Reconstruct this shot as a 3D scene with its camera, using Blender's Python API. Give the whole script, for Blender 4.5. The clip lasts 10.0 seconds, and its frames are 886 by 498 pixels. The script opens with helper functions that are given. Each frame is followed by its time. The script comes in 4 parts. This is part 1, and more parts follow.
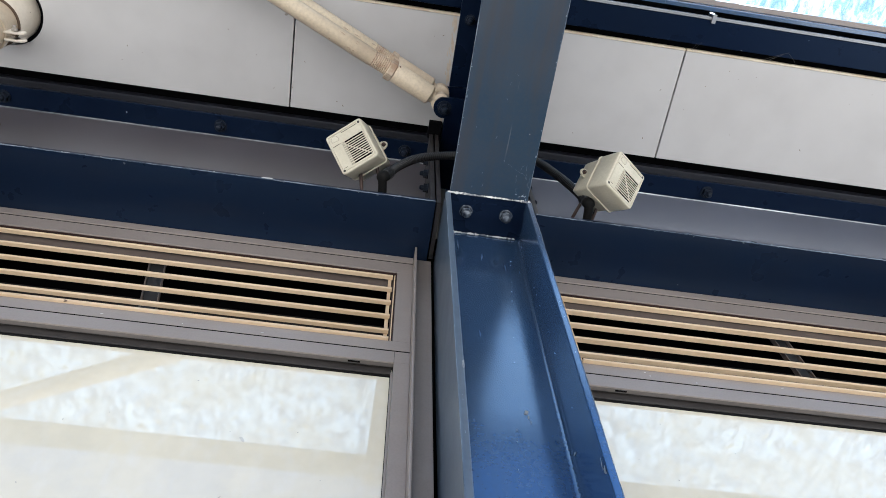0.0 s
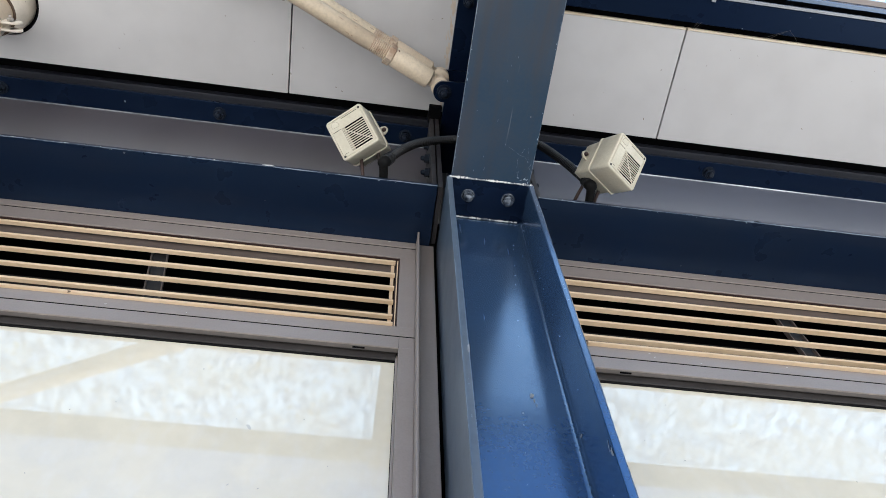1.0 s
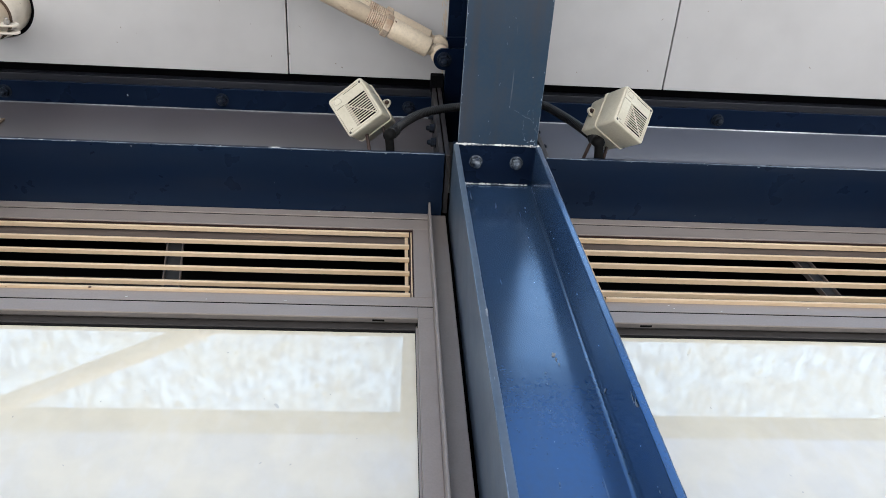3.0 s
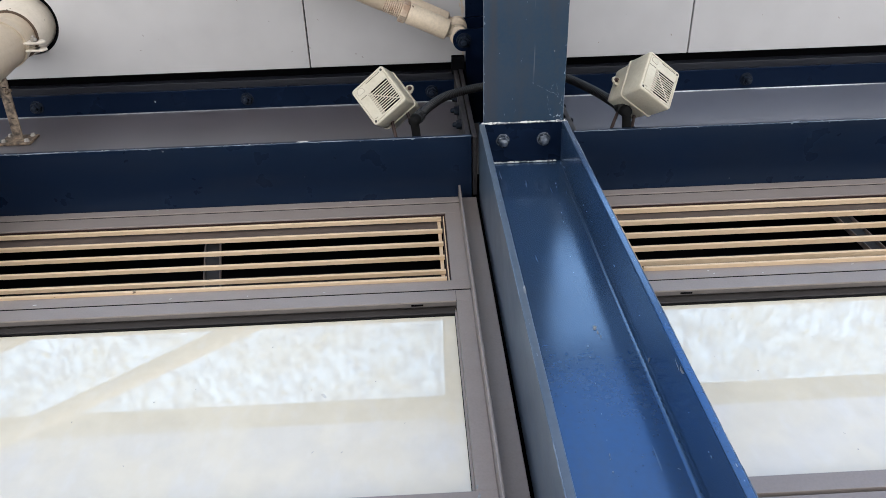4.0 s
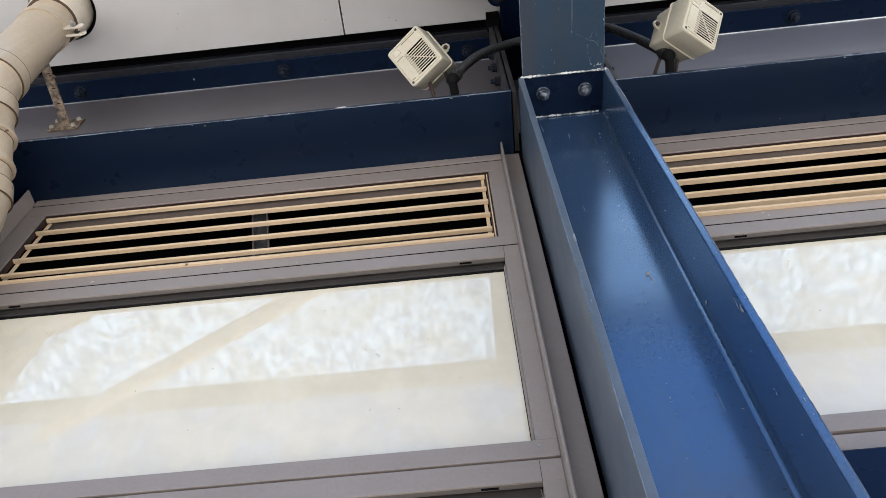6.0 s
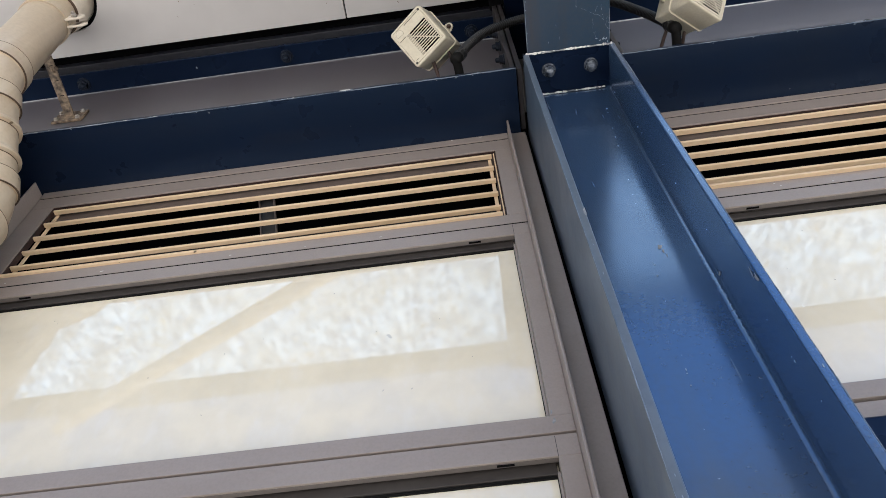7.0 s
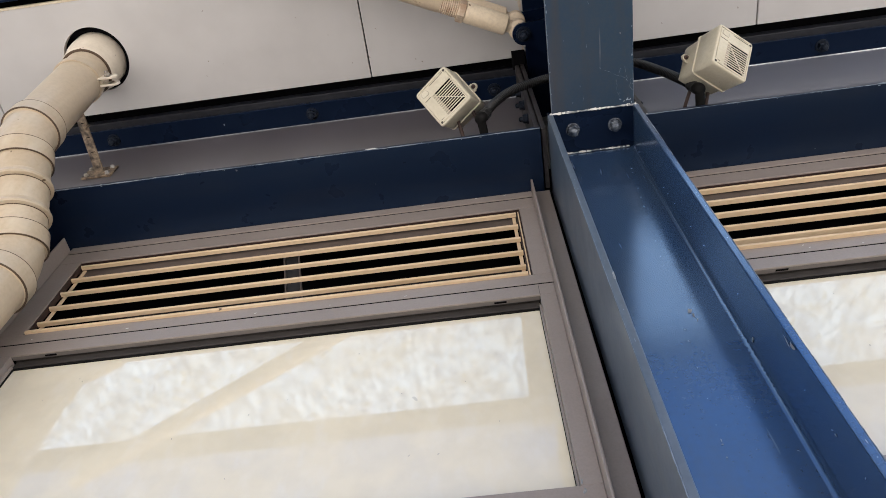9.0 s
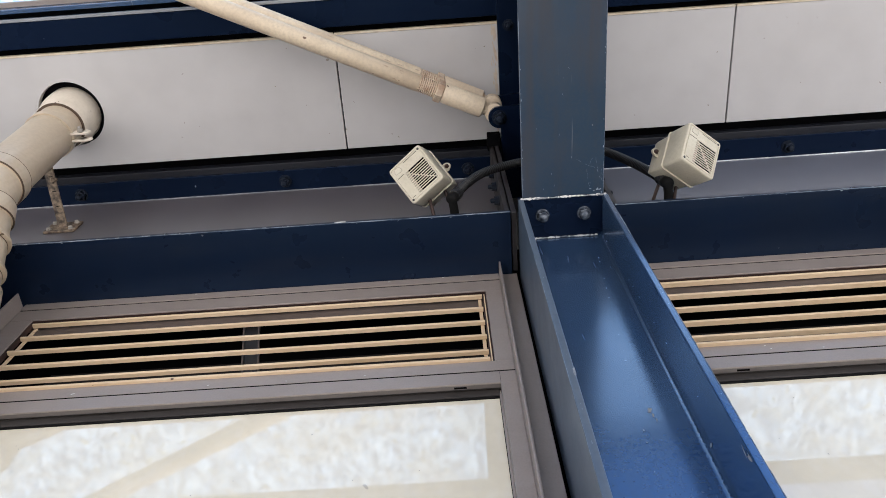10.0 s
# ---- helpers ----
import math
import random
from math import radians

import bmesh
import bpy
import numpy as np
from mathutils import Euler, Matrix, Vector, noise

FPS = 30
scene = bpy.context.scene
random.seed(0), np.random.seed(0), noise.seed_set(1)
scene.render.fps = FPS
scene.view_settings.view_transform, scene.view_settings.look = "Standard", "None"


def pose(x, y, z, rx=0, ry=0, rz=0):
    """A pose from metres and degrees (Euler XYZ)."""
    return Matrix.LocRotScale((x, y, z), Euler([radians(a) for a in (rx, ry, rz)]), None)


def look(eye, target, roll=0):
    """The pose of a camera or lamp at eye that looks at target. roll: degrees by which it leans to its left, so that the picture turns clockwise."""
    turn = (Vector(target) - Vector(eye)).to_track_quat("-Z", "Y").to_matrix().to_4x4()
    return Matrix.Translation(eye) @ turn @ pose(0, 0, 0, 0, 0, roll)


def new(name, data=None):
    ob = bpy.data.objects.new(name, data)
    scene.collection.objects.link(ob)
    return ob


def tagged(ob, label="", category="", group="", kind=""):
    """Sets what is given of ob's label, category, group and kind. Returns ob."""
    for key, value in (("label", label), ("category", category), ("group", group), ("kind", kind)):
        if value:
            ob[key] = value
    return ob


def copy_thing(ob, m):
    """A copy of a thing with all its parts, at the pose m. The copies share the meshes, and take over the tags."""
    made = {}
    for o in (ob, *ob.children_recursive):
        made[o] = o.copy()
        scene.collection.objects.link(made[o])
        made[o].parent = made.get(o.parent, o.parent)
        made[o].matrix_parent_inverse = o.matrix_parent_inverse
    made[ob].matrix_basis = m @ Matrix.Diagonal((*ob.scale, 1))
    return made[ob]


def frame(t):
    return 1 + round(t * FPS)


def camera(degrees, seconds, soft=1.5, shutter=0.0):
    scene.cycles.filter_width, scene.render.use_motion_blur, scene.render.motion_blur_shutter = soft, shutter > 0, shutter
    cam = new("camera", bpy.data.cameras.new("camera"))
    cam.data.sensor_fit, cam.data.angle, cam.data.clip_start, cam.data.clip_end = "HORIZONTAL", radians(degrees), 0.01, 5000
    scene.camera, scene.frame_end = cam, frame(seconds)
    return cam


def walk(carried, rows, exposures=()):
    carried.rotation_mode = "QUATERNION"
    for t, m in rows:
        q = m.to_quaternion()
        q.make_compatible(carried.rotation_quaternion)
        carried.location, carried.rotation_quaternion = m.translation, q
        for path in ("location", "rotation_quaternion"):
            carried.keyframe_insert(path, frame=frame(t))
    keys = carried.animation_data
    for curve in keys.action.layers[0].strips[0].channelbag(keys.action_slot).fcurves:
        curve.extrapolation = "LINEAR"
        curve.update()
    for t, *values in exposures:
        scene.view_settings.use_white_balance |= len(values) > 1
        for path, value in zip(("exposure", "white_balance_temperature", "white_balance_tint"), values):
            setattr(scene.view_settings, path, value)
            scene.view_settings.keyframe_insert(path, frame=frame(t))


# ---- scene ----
cam = camera(60.63, 10.0, soft=0.5)
PATH = [
    (0, (-0.236, -0.641, 1.49), (-0.067, 0.235, 3.28), -2.6),
    (0.5, (-0.238, -0.637, 1.489), (-0.064, 0.258, 3.269), -3.1),
    (1, (-0.24, -0.639, 1.493), (-0.068, 0.273, 3.265), -3.3),
    (1.5, (-0.237, -0.635, 1.493), (-0.067, 0.289, 3.259), -3.6),
    (2, (-0.235, -0.63, 1.491), (-0.067, 0.308, 3.25), -4.2),
    (2.5, (-0.235, -0.635, 1.489), (-0.073, 0.323, 3.237), -4.9),
    (4, (-0.236, -0.635, 1.484), (-0.188, 0.386, 3.203), -4.9),
    (4.5, (-0.242, -0.625, 1.48), (-0.237, 0.408, 3.192), -4.2),
    (5, (-0.241, -0.62, 1.479), (-0.273, 0.429, 3.182), -3.2),
    (5.5, (-0.243, -0.617, 1.478), (-0.297, 0.446, 3.171), -2.6),
    (7, (-0.249, -0.59, 1.479), (-0.343, 0.512, 3.145), -3.0),
    (7.5, (-0.25, -0.593, 1.477), (-0.358, 0.514, 3.139), -3.2),
    (8, (-0.251, -0.599, 1.48), (-0.375, 0.486, 3.156), -2.7),
    (8.5, (-0.258, -0.607, 1.486), (-0.394, 0.44, 3.185), -1.6),
    (9, (-0.263, -0.608, 1.493), (-0.385, 0.38, 3.227), -0.8),
    (9.5, (-0.255, -0.622, 1.514), (-0.334, 0.281, 3.296), -1.0),
    (10, (-0.247, -0.627, 1.519), (-0.28, 0.217, 3.332), -1.8),
]
walk(cam, [(t, look(eye, target, roll)) for t, eye, target, roll in PATH], [(0.0, 2.48, 5450, 5), (2.5, 2.51, 5450, 5), (4.5, 2.46, 5430, 7), (5.5, 2.44, 5560, 7), (7.5, 2.38, 5840, 8), (9.0, 2.35, 5980, 9), (9.5, 2.36, 5980, 9), (9.75, 2.37, 5900, 9), (10.0, 2.38, 5640, 9)])

# ---- light ----
SUN_ELEV, SUN_TURN = radians(66), radians(108)
world = bpy.data.worlds.new("sky")
scene.world = world
world.use_nodes = True
wn = world.node_tree.nodes
sky = wn.new("ShaderNodeTexSky")
sky.sky_type = "NISHITA"
sky.sun_disc = False
sky.sun_elevation, sky.sun_rotation = SUN_ELEV, SUN_TURN
sky.dust_density, sky.ozone_density, sky.air_density = 0.2, 3.5, 1.0
world.node_tree.links.new(sky.outputs[0], wn["Background"].inputs[0])
wn["Background"].inputs[1].default_value = 0.052
sun = new("sun", bpy.data.lights.new("sun", "SUN"))
sun.data.energy, sun.data.angle, sun.data.color = 4.9, radians(0.5), (1.0, 0.96, 0.9)
sd = Vector((math.sin(SUN_TURN) * math.cos(SUN_ELEV), math.cos(SUN_TURN) * math.cos(SUN_ELEV), math.sin(SUN_ELEV)))
sun.matrix_world = look(sd * 30, (0, 0, 0))


# ---- materials ----
def surface(name, base, rough=0.5, metal=0.0, second=None, big=2.5, fine=90.0, amount=0.5, bump=0.15, coat=0.0,
            coat_rough=0.1, specks=None, speck_scale=40.0, speck_cut=0.72, streak=None, streak_amount=0.3, rough_var=0.12, stretch=(1, 1, 1), waves=0.0,
            ior=1.5, coat_ior=1.5, scratches=None, ripple=0.0, tint=None, streak_scale=(28, 28, 1.6), coat_patch=0.0):
    """A painted or bare surface with blotches, grain, streaks and small chips."""
    m = bpy.data.materials.new(name)
    m.use_nodes = True
    nt = m.node_tree
    n, ln = nt.nodes, nt.links
    b = n["Principled BSDF"]
    tc = n.new("ShaderNodeTexCoord")
    mp = n.new("ShaderNodeMapping")
    mp.inputs["Scale"].default_value = stretch
    ln.new(tc.outputs["Object"], mp.inputs[0])
    info = n.new("ShaderNodeObjectInfo")
    shift = n.new("ShaderNodeVectorMath")
    shift.operation = "SCALE"
    shift.inputs[0].default_value = (7.3, 3.1, 5.7)
    ln.new(info.outputs["Random"], shift.inputs["Scale"])
    add = n.new("ShaderNodeVectorMath")
    ln.new(mp.outputs[0], add.inputs[0])
    ln.new(shift.outputs[0], add.inputs[1])

    def noise_node(scale, detail=4.0, vec=None):
        t = n.new("ShaderNodeTexNoise")
        t.inputs["Scale"].default_value, t.inputs["Detail"].default_value = scale, detail
        ln.new(vec or add.outputs[0], t.inputs["Vector"])
        return t.outputs["Fac"]

    def ramp(sock, lo, hi):
        r = n.new("ShaderNodeMapRange")
        r.inputs[1].default_value, r.inputs[2].default_value = lo, hi
        ln.new(sock, r.inputs[0])
        return r.outputs[0]

    def mix(fac, a, c):
        x = n.new("ShaderNodeMix")
        x.data_type = "RGBA"
        for sock, v in ((x.inputs[0], fac), (x.inputs[6], a), (x.inputs[7], c)):
            if isinstance(v, (int, float)):
                sock.default_value = v
            elif isinstance(v, tuple):
                sock.default_value = (*v, 1)
            else:
                ln.new(v, sock)
        return x.outputs[2]

    def times(sock, k):
        t = n.new("ShaderNodeMath")
        t.operation = "MULTIPLY"
        ln.new(sock, t.inputs[0])
        t.inputs[1].default_value = k
        return t.outputs[0]

    second = second or tuple(c * 0.75 for c in base)
    blot, grain = noise_node(big, 6.0), noise_node(fine, 3.0)
    col = mix(times(ramp(blot, 0.35, 0.7), amount), base, second)
    col = mix(times(ramp(grain, 0.4, 0.75), amount * 0.45), col, tuple(c * 0.8 for c in second))
    if streak:
        sm = n.new("ShaderNodeMapping")
        sm.inputs["Scale"].default_value = streak_scale
        ln.new(add.outputs[0], sm.inputs[0])
        st = noise_node(1.0, 4.0, sm.outputs[0])
        col = mix(times(ramp(st, 0.5, 0.75), streak_amount), col, streak)
    if specks:
        sp = noise_node(speck_scale, 2.0)
        col = mix(ramp(sp, speck_cut, speck_cut + 0.02), col, specks)
    if scratches:
        sm = n.new("ShaderNodeMapping")
        sm.inputs["Rotation"].default_value = (0.5, 0.25, 0.3)
        sm.inputs["Scale"].default_value = (130, 5, 9)
        ln.new(add.outputs[0], sm.inputs[0])
        sc = ramp(noise_node(1.0, 2.0, sm.outputs[0]), 0.69, 0.72)
        gate = ramp(noise_node(5.0, 2.0), 0.54, 0.6)
        both = n.new("ShaderNodeMath")
        both.operation = "MULTIPLY"
        ln.new(sc, both.inputs[0])
        ln.new(gate, both.inputs[1])
        col = mix(both.outputs[0], col, scratches)
    ln.new(col, b.inputs["Base Color"])
    rv = n.new("ShaderNodeMapRange")
    rv.inputs[3].default_value, rv.inputs[4].default_value = max(0.02, rough - rough_var), min(1.0, rough + rough_var)
    ln.new(noise_node(big * 3.1, 5.0), rv.inputs[0])
    ln.new(rv.outputs[0], b.inputs["Roughness"])
    b.inputs["Metallic"].default_value = metal
    if tint:
        b.inputs["Specular Tint"].default_value = (*tint, 1)
    b.inputs["IOR"].default_value = ior
    b.inputs["Coat Weight"].default_value, b.inputs["Coat Roughness"].default_value, b.inputs["Coat IOR"].default_value = coat, coat_rough, coat_ior
    bp = n.new("ShaderNodeBump")
    bp.inputs["Strength"].default_value, bp.inputs["Distance"].default_value = bump, 0.001
    ln.new(grain, bp.inputs["Height"])
    if waves:
        b2 = n.new("ShaderNodeBump")
        b2.inputs["Strength"].default_value, b2.inputs["Distance"].default_value = waves, 0.004
        ln.new(noise_node(14.0, 3.0), b2.inputs["Height"])
        ln.new(b2.outputs[0], bp.inputs["Normal"])
        if ripple:
            b3 = n.new("ShaderNodeBump")
            b3.inputs["Strength"].default_value, b3.inputs["Distance"].default_value = ripple, 0.002
            ln.new(noise_node(75.0, 2.0), b3.inputs["Height"])
            ln.new(b3.outputs[0], b2.inputs["Normal"])
    ln.new(bp.outputs[0], b.inputs["Normal"])
    if coat_patch:   # dirt that dulls the gloss in patches
        cp = n.new("ShaderNodeMapRange")
        cp.inputs[1].default_value, cp.inputs[2].default_value = 0.42, 0.58
        cp.inputs[3].default_value, cp.inputs[4].default_value = coat * (1 - coat_patch), coat
        ln.new(noise_node(11.0, 9.0), cp.inputs[0])
        ln.new(cp.outputs[0], b.inputs["Coat Weight"])
    if coat:
        ln.new(b2.outputs[0] if waves else bp.outputs[0], b.inputs["Coat Normal"])
    return m


# One navy paint: M_STEEL and M_FLANGE are shaded copies, M_COLUMN the lit one.
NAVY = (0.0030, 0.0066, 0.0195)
M_STEEL = surface("shaded_navy_gloss_paint", NAVY, 0.28, ior=1.40, tint=(0.25, 0.4, 0.75), second=(0.0048, 0.0085, 0.0190), amount=0.7, big=3, fine=120, bump=0.05, waves=0.05, specks=(0.3, 0.34, 0.38), speck_scale=55, speck_cut=0.785, rough_var=0.03)
M_COLUMN = surface("lit_blue_gloss_column_paint", (0.023, 0.056, 0.135), 0.185, ior=2.45, tint=(0.68, 0.80, 1.0), second=(0.038, 0.056, 0.086), amount=0.7, big=3, fine=120, bump=0.05, waves=0.08, ripple=0.045, specks=(0.3, 0.36, 0.42), speck_scale=60, speck_cut=0.785, rough_var=0.06, scratches=(0.12, 0.16, 0.22), streak=(0.042, 0.062, 0.09), streak_amount=0.6, streak_scale=(22, 22, 1.3))
M_FLANGE = surface("shaded_dull_navy_paint", (0.0053, 0.0110, 0.0285), 0.30, ior=1.42, tint=(0.4, 0.62, 1.0), second=(0.0080, 0.0125, 0.0245), amount=0.5, big=5.5, fine=120, bump=0.06, waves=0.05, streak=(0.017, 0.020, 0.030), streak_amount=0.3, streak_scale=(2.5, 30, 6), specks=(0.13, 0.14, 0.15), speck_scale=55, speck_cut=0.78, rough_var=0.08)
M_STEEL_OLD = surface("navy_weathered_paint", (0.019, 0.039, 0.068), 0.40, ior=1.5, tint=(0.55, 0.75, 1.0), scratches=(0.09, 0.10, 0.115), second=(0.058, 0.062, 0.071), amount=0.9, big=3.5, fine=150, bump=0.12, waves=0.05, streak=(0.055, 0.042, 0.036), streak_amount=0.8, streak_scale=(26, 2.0, 6), specks=(0.2, 0.2, 0.2), speck_scale=70, speck_cut=0.77)
M_EDGE = surface("chipped_weld_paint", (0.42, 0.43, 0.44), 0.3, second=(0.012, 0.02, 0.045), amount=1.0, big=55, fine=260, bump=0.6)
M_BOLT_WORN = surface("worn_bolt_steel", (0.20, 0.22, 0.25), 0.16, metal=0.5, second=(0.015, 0.024, 0.045), big=95, fine=300, amount=1.0, bump=0.4)
# Web base colours hold the greyish reflection seen in the navy gloss.
M_WEB = surface("brown_grey_reflection_web", (0.112, 0.102, 0.110), 0.29, ior=1.9, tint=(0.82, 0.9, 1.0), second=(0.072, 0.061, 0.063), amount=0.6, big=2.6, fine=1.3, bump=0.0, stretch=(1, 1, 0.3), rough_var=0.0)
M_WEB_BLUE = surface("blue_grey_reflection_web", (0.140, 0.147, 0.180), 0.27, ior=1.9, tint=(0.82, 0.9, 1.0), second=(0.115, 0.119, 0.143), amount=0.6, big=2.2, fine=1.3, bump=0.0, stretch=(1, 1, 0.3), rough_var=0.0)
M_PLATE = surface("grimy_grey_brown_plate", (0.050, 0.046, 0.047), 0.5, second=(0.022, 0.018, 0.018), amount=0.9, big=14, fine=120, bump=0.3)
M_DUSTY = surface("dusty_blue_column_paint", (0.098, 0.124, 0.162), 0.31, ior=1.6, tint=(0.6, 0.8, 1.0), second=(0.050, 0.071, 0.104), amount=0.9, big=4, fine=90, bump=0.08, waves=0.06, streak=(0.12, 0.125, 0.125), streak_amount=0.55, streak_scale=(30, 30, 1.6), specks=(0.3, 0.32, 0.33), speck_scale=65, speck_cut=0.785, rough_var=0.08)
# Pale colours for the glint where web meets top flange, broken up by noise.
M_GLINT_DULL = surface("dull_glint", (0.46, 0.47, 0.50), 0.35, second=(0.02, 0.03, 0.05), amount=1.0, big=2.2, stretch=(1, 0.1, 0.1))
M_GLINT = surface("pale_glint", (0.82, 0.83, 0.86), 0.25, second=(0.10, 0.11, 0.14), amount=1.0, big=2.6, stretch=(1, 0.1, 0.1))
M_WORN = surface("worn_edge_paint", (0.27, 0.31, 0.37), 0.35, second=(0.05, 0.08, 0.13), amount=1.0, big=9)
M_CHIP = surface("chipped_pale_primer", (0.30, 0.35, 0.41), 0.55, second=(0.12, 0.17, 0.24), amount=0.8, big=90)
M_DROP = surface("dried_pale_drip", (0.36, 0.37, 0.37), 0.6, second=(0.13, 0.15, 0.18), amount=0.9, big=120)
M_PRIMER = surface("bare_white_primer", (0.70, 0.69, 0.66), 0.55, second=(0.42, 0.42, 0.42), amount=0.8, big=60)
M_COBWEB = surface("grey_cobweb", (0.16, 0.15, 0.14), 0.9)
M_FASCIA = surface("dull_grey_strip", (0.013, 0.014, 0.019), 0.4, second=(0.008, 0.009, 0.013), amount=0.6, big=3)
M_BOLT = surface("navy_painted_bolt", (0.007, 0.011, 0.022), 0.38, ior=1.25, second=(0.022, 0.027, 0.036), big=60, fine=300, amount=0.6, bump=0.3)
M_ALU = surface("bronze_anodised_aluminium", (0.312, 0.268, 0.243), 0.38, metal=0.15, ior=1.45, second=(0.275, 0.234, 0.208), amount=0.6, big=5, fine=260, bump=0.06, streak=(0.325, 0.288, 0.262), streak_amount=0.35, streak_scale=(6, 30, 30), specks=(0.4, 0.37, 0.33), speck_scale=48, speck_cut=0.80)
M_SLAT = surface("sand_coated_slat", (0.72, 0.555, 0.37), 0.42, second=(0.60, 0.43, 0.25), amount=0.75, big=7, fine=160, bump=0.15, stretch=(0.5, 1, 1), specks=(0.12, 0.07, 0.04), speck_scale=60, speck_cut=0.77, streak=(0.74, 0.58, 0.4), streak_amount=0.4, streak_scale=(7, 40, 40))
M_RUBBER = surface("black_rubber_gasket", (0.008, 0.008, 0.008), 0.7, ior=1.2)
M_VOID = surface("black_void", (0.006, 0.006, 0.007), 0.9, ior=1.1)
M_PANE_SPECK = surface("dried_rain_spot", (0.50, 0.46, 0.39), 0.6, second=(0.36, 0.32, 0.26), amount=0.7, big=120)
# Near-black brown that paints the shade inside the vents.
M_VENT_SHADE = surface("dark_vent_shade", (0.016, 0.012, 0.010), 0.7, second=(0.008, 0.007, 0.006), amount=0.8, big=6)
M_PANE = surface("cream_backed_glass", (0.775, 0.711, 0.565), 0.6, ior=1.3, coat_ior=1.95, coat_patch=0.4, second=(0.74, 0.676, 0.53), amount=0.4, big=1.6, fine=30, bump=0.0, coat=1.0, coat_rough=0.012, waves=0.002, specks=(0.54, 0.49, 0.4), speck_scale=24, speck_cut=0.8, streak=(0.80, 0.775, 0.72), streak_amount=0.3, streak_scale=(38, 38, 20))
M_SOFFIT = surface("white_soffit_panel", (0.555, 0.538, 0.525), 0.42, second=(0.50, 0.48, 0.465), amount=0.6, big=2.2, fine=9, bump=0.0, specks=(0.3, 0.26, 0.22), speck_scale=26, speck_cut=0.79, coat=0.15, coat_rough=0.3)
M_STAIN = surface("faint_rust_stain", (0.60, 0.52, 0.42), 0.5, second=(0.5, 0.38, 0.26), amount=0.7, big=40)
M_SPECK = surface("dark_dirt", (0.16, 0.12, 0.09), 0.8, second=(0.3, 0.25, 0.2), amount=0.8, big=60)
M_SOFFIT_EDGE = surface("stained_panel_edge", (0.72, 0.66, 0.52), 0.5, second=(0.5, 0.36, 0.22), amount=0.8, big=9)
M_PVC = surface("aged_cream_pipe", (0.57, 0.465, 0.335), 0.34, second=(0.45, 0.36, 0.25), amount=0.6, big=7, fine=120, bump=0.15, specks=(0.16, 0.11, 0.07), speck_scale=38, speck_cut=0.755, streak=(0.68, 0.61, 0.49), streak_amount=0.5)
# Bronze darkened by hand for the shade in the window-head recess.
M_REVEAL = surface("shaded_bronze_rebate", (0.050, 0.045, 0.042), 0.5, second=(0.032, 0.027, 0.025), amount=0.7, big=8)
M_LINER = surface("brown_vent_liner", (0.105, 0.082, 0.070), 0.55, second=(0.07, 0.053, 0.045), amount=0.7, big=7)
# Mid-dark bronze: the shade under the top rail is in the colour.
M_LIP_SHADED = surface("shaded_bronze_lip", (0.16, 0.142, 0.132), 0.45, metal=0.1, second=(0.12, 0.105, 0.096), amount=0.6, big=10)
M_MAROON = surface("maroon_primer_gap", (0.040, 0.018, 0.013), 0.6, second=(0.018, 0.009, 0.008), amount=0.8, big=20)
M_PVC_SOCKET = surface("pale_speckled_socket", (0.76, 0.69, 0.58), 0.36, second=(0.6, 0.51, 0.39), amount=0.5, big=8, fine=120, bump=0.1, specks=(0.12, 0.08, 0.05), speck_scale=34, speck_cut=0.73)
M_PVC_JOINT = surface("brown_joint_seam", (0.10, 0.065, 0.04), 0.7)
M_ROD = surface("cream_painted_rod", (0.83, 0.70, 0.51), 0.42, second=(0.56, 0.44, 0.31), amount=0.8, big=6, fine=140, bump=0.2, specks=(0.16, 0.09, 0.05), speck_scale=34, speck_cut=0.745)
M_THREAD = surface("stained_cream_thread", (0.72, 0.60, 0.45), 0.5, second=(0.42, 0.27, 0.17), amount=1.0, big=38, fine=200, bump=0.4)
M_RUST = surface("rusty_cream_steel", (0.30, 0.225, 0.15), 0.6, second=(0.020, 0.012, 0.009), amount=1.0, big=55, fine=110, bump=0.5)
M_LAMP = surface("ivory_lamp_casing", (0.58, 0.535, 0.42), 0.4, second=(0.45, 0.40, 0.29), amount=0.7, big=16, fine=200, bump=0.1, specks=(0.2, 0.15, 0.09), speck_scale=90, speck_cut=0.775)
M_LAMP_DIM = surface("dusty_ivory_shade", (0.36, 0.33, 0.26), 0.6, second=(0.27, 0.24, 0.18), amount=0.7, big=40)
M_LAMP_DARK = surface("grimy_slot", (0.05, 0.042, 0.034), 0.6, second=(0.025, 0.02, 0.017), amount=0.8, big=90)
M_BLACK = surface("black_corrugated_plastic", (0.014, 0.014, 0.015), 0.42, ior=1.45, second=(0.024, 0.023, 0.022), amount=0.6, big=30)
M_BRACKET = surface("rusty_dark_bracket", (0.028, 0.018, 0.015), 0.6, second=(0.055, 0.026, 0.018), amount=0.8, big=30, bump=0.4)
M_ALU_BRIGHT = surface("mill_aluminium_trim", (0.36, 0.37, 0.39), 0.4, metal=0.6, second=(0.27, 0.27, 0.28), amount=0.5, big=8)
M_ZINC = surface("galvanised_screw", (0.5, 0.48, 0.44), 0.4, metal=0.6, second=(0.3, 0.25, 0.2), amount=0.7, big=80)
M_WALL = surface("grey_render_wall", (0.4, 0.39, 0.37), 0.8, second=(0.33, 0.32, 0.3), amount=0.6, big=1.2, fine=60, bump=0.4)
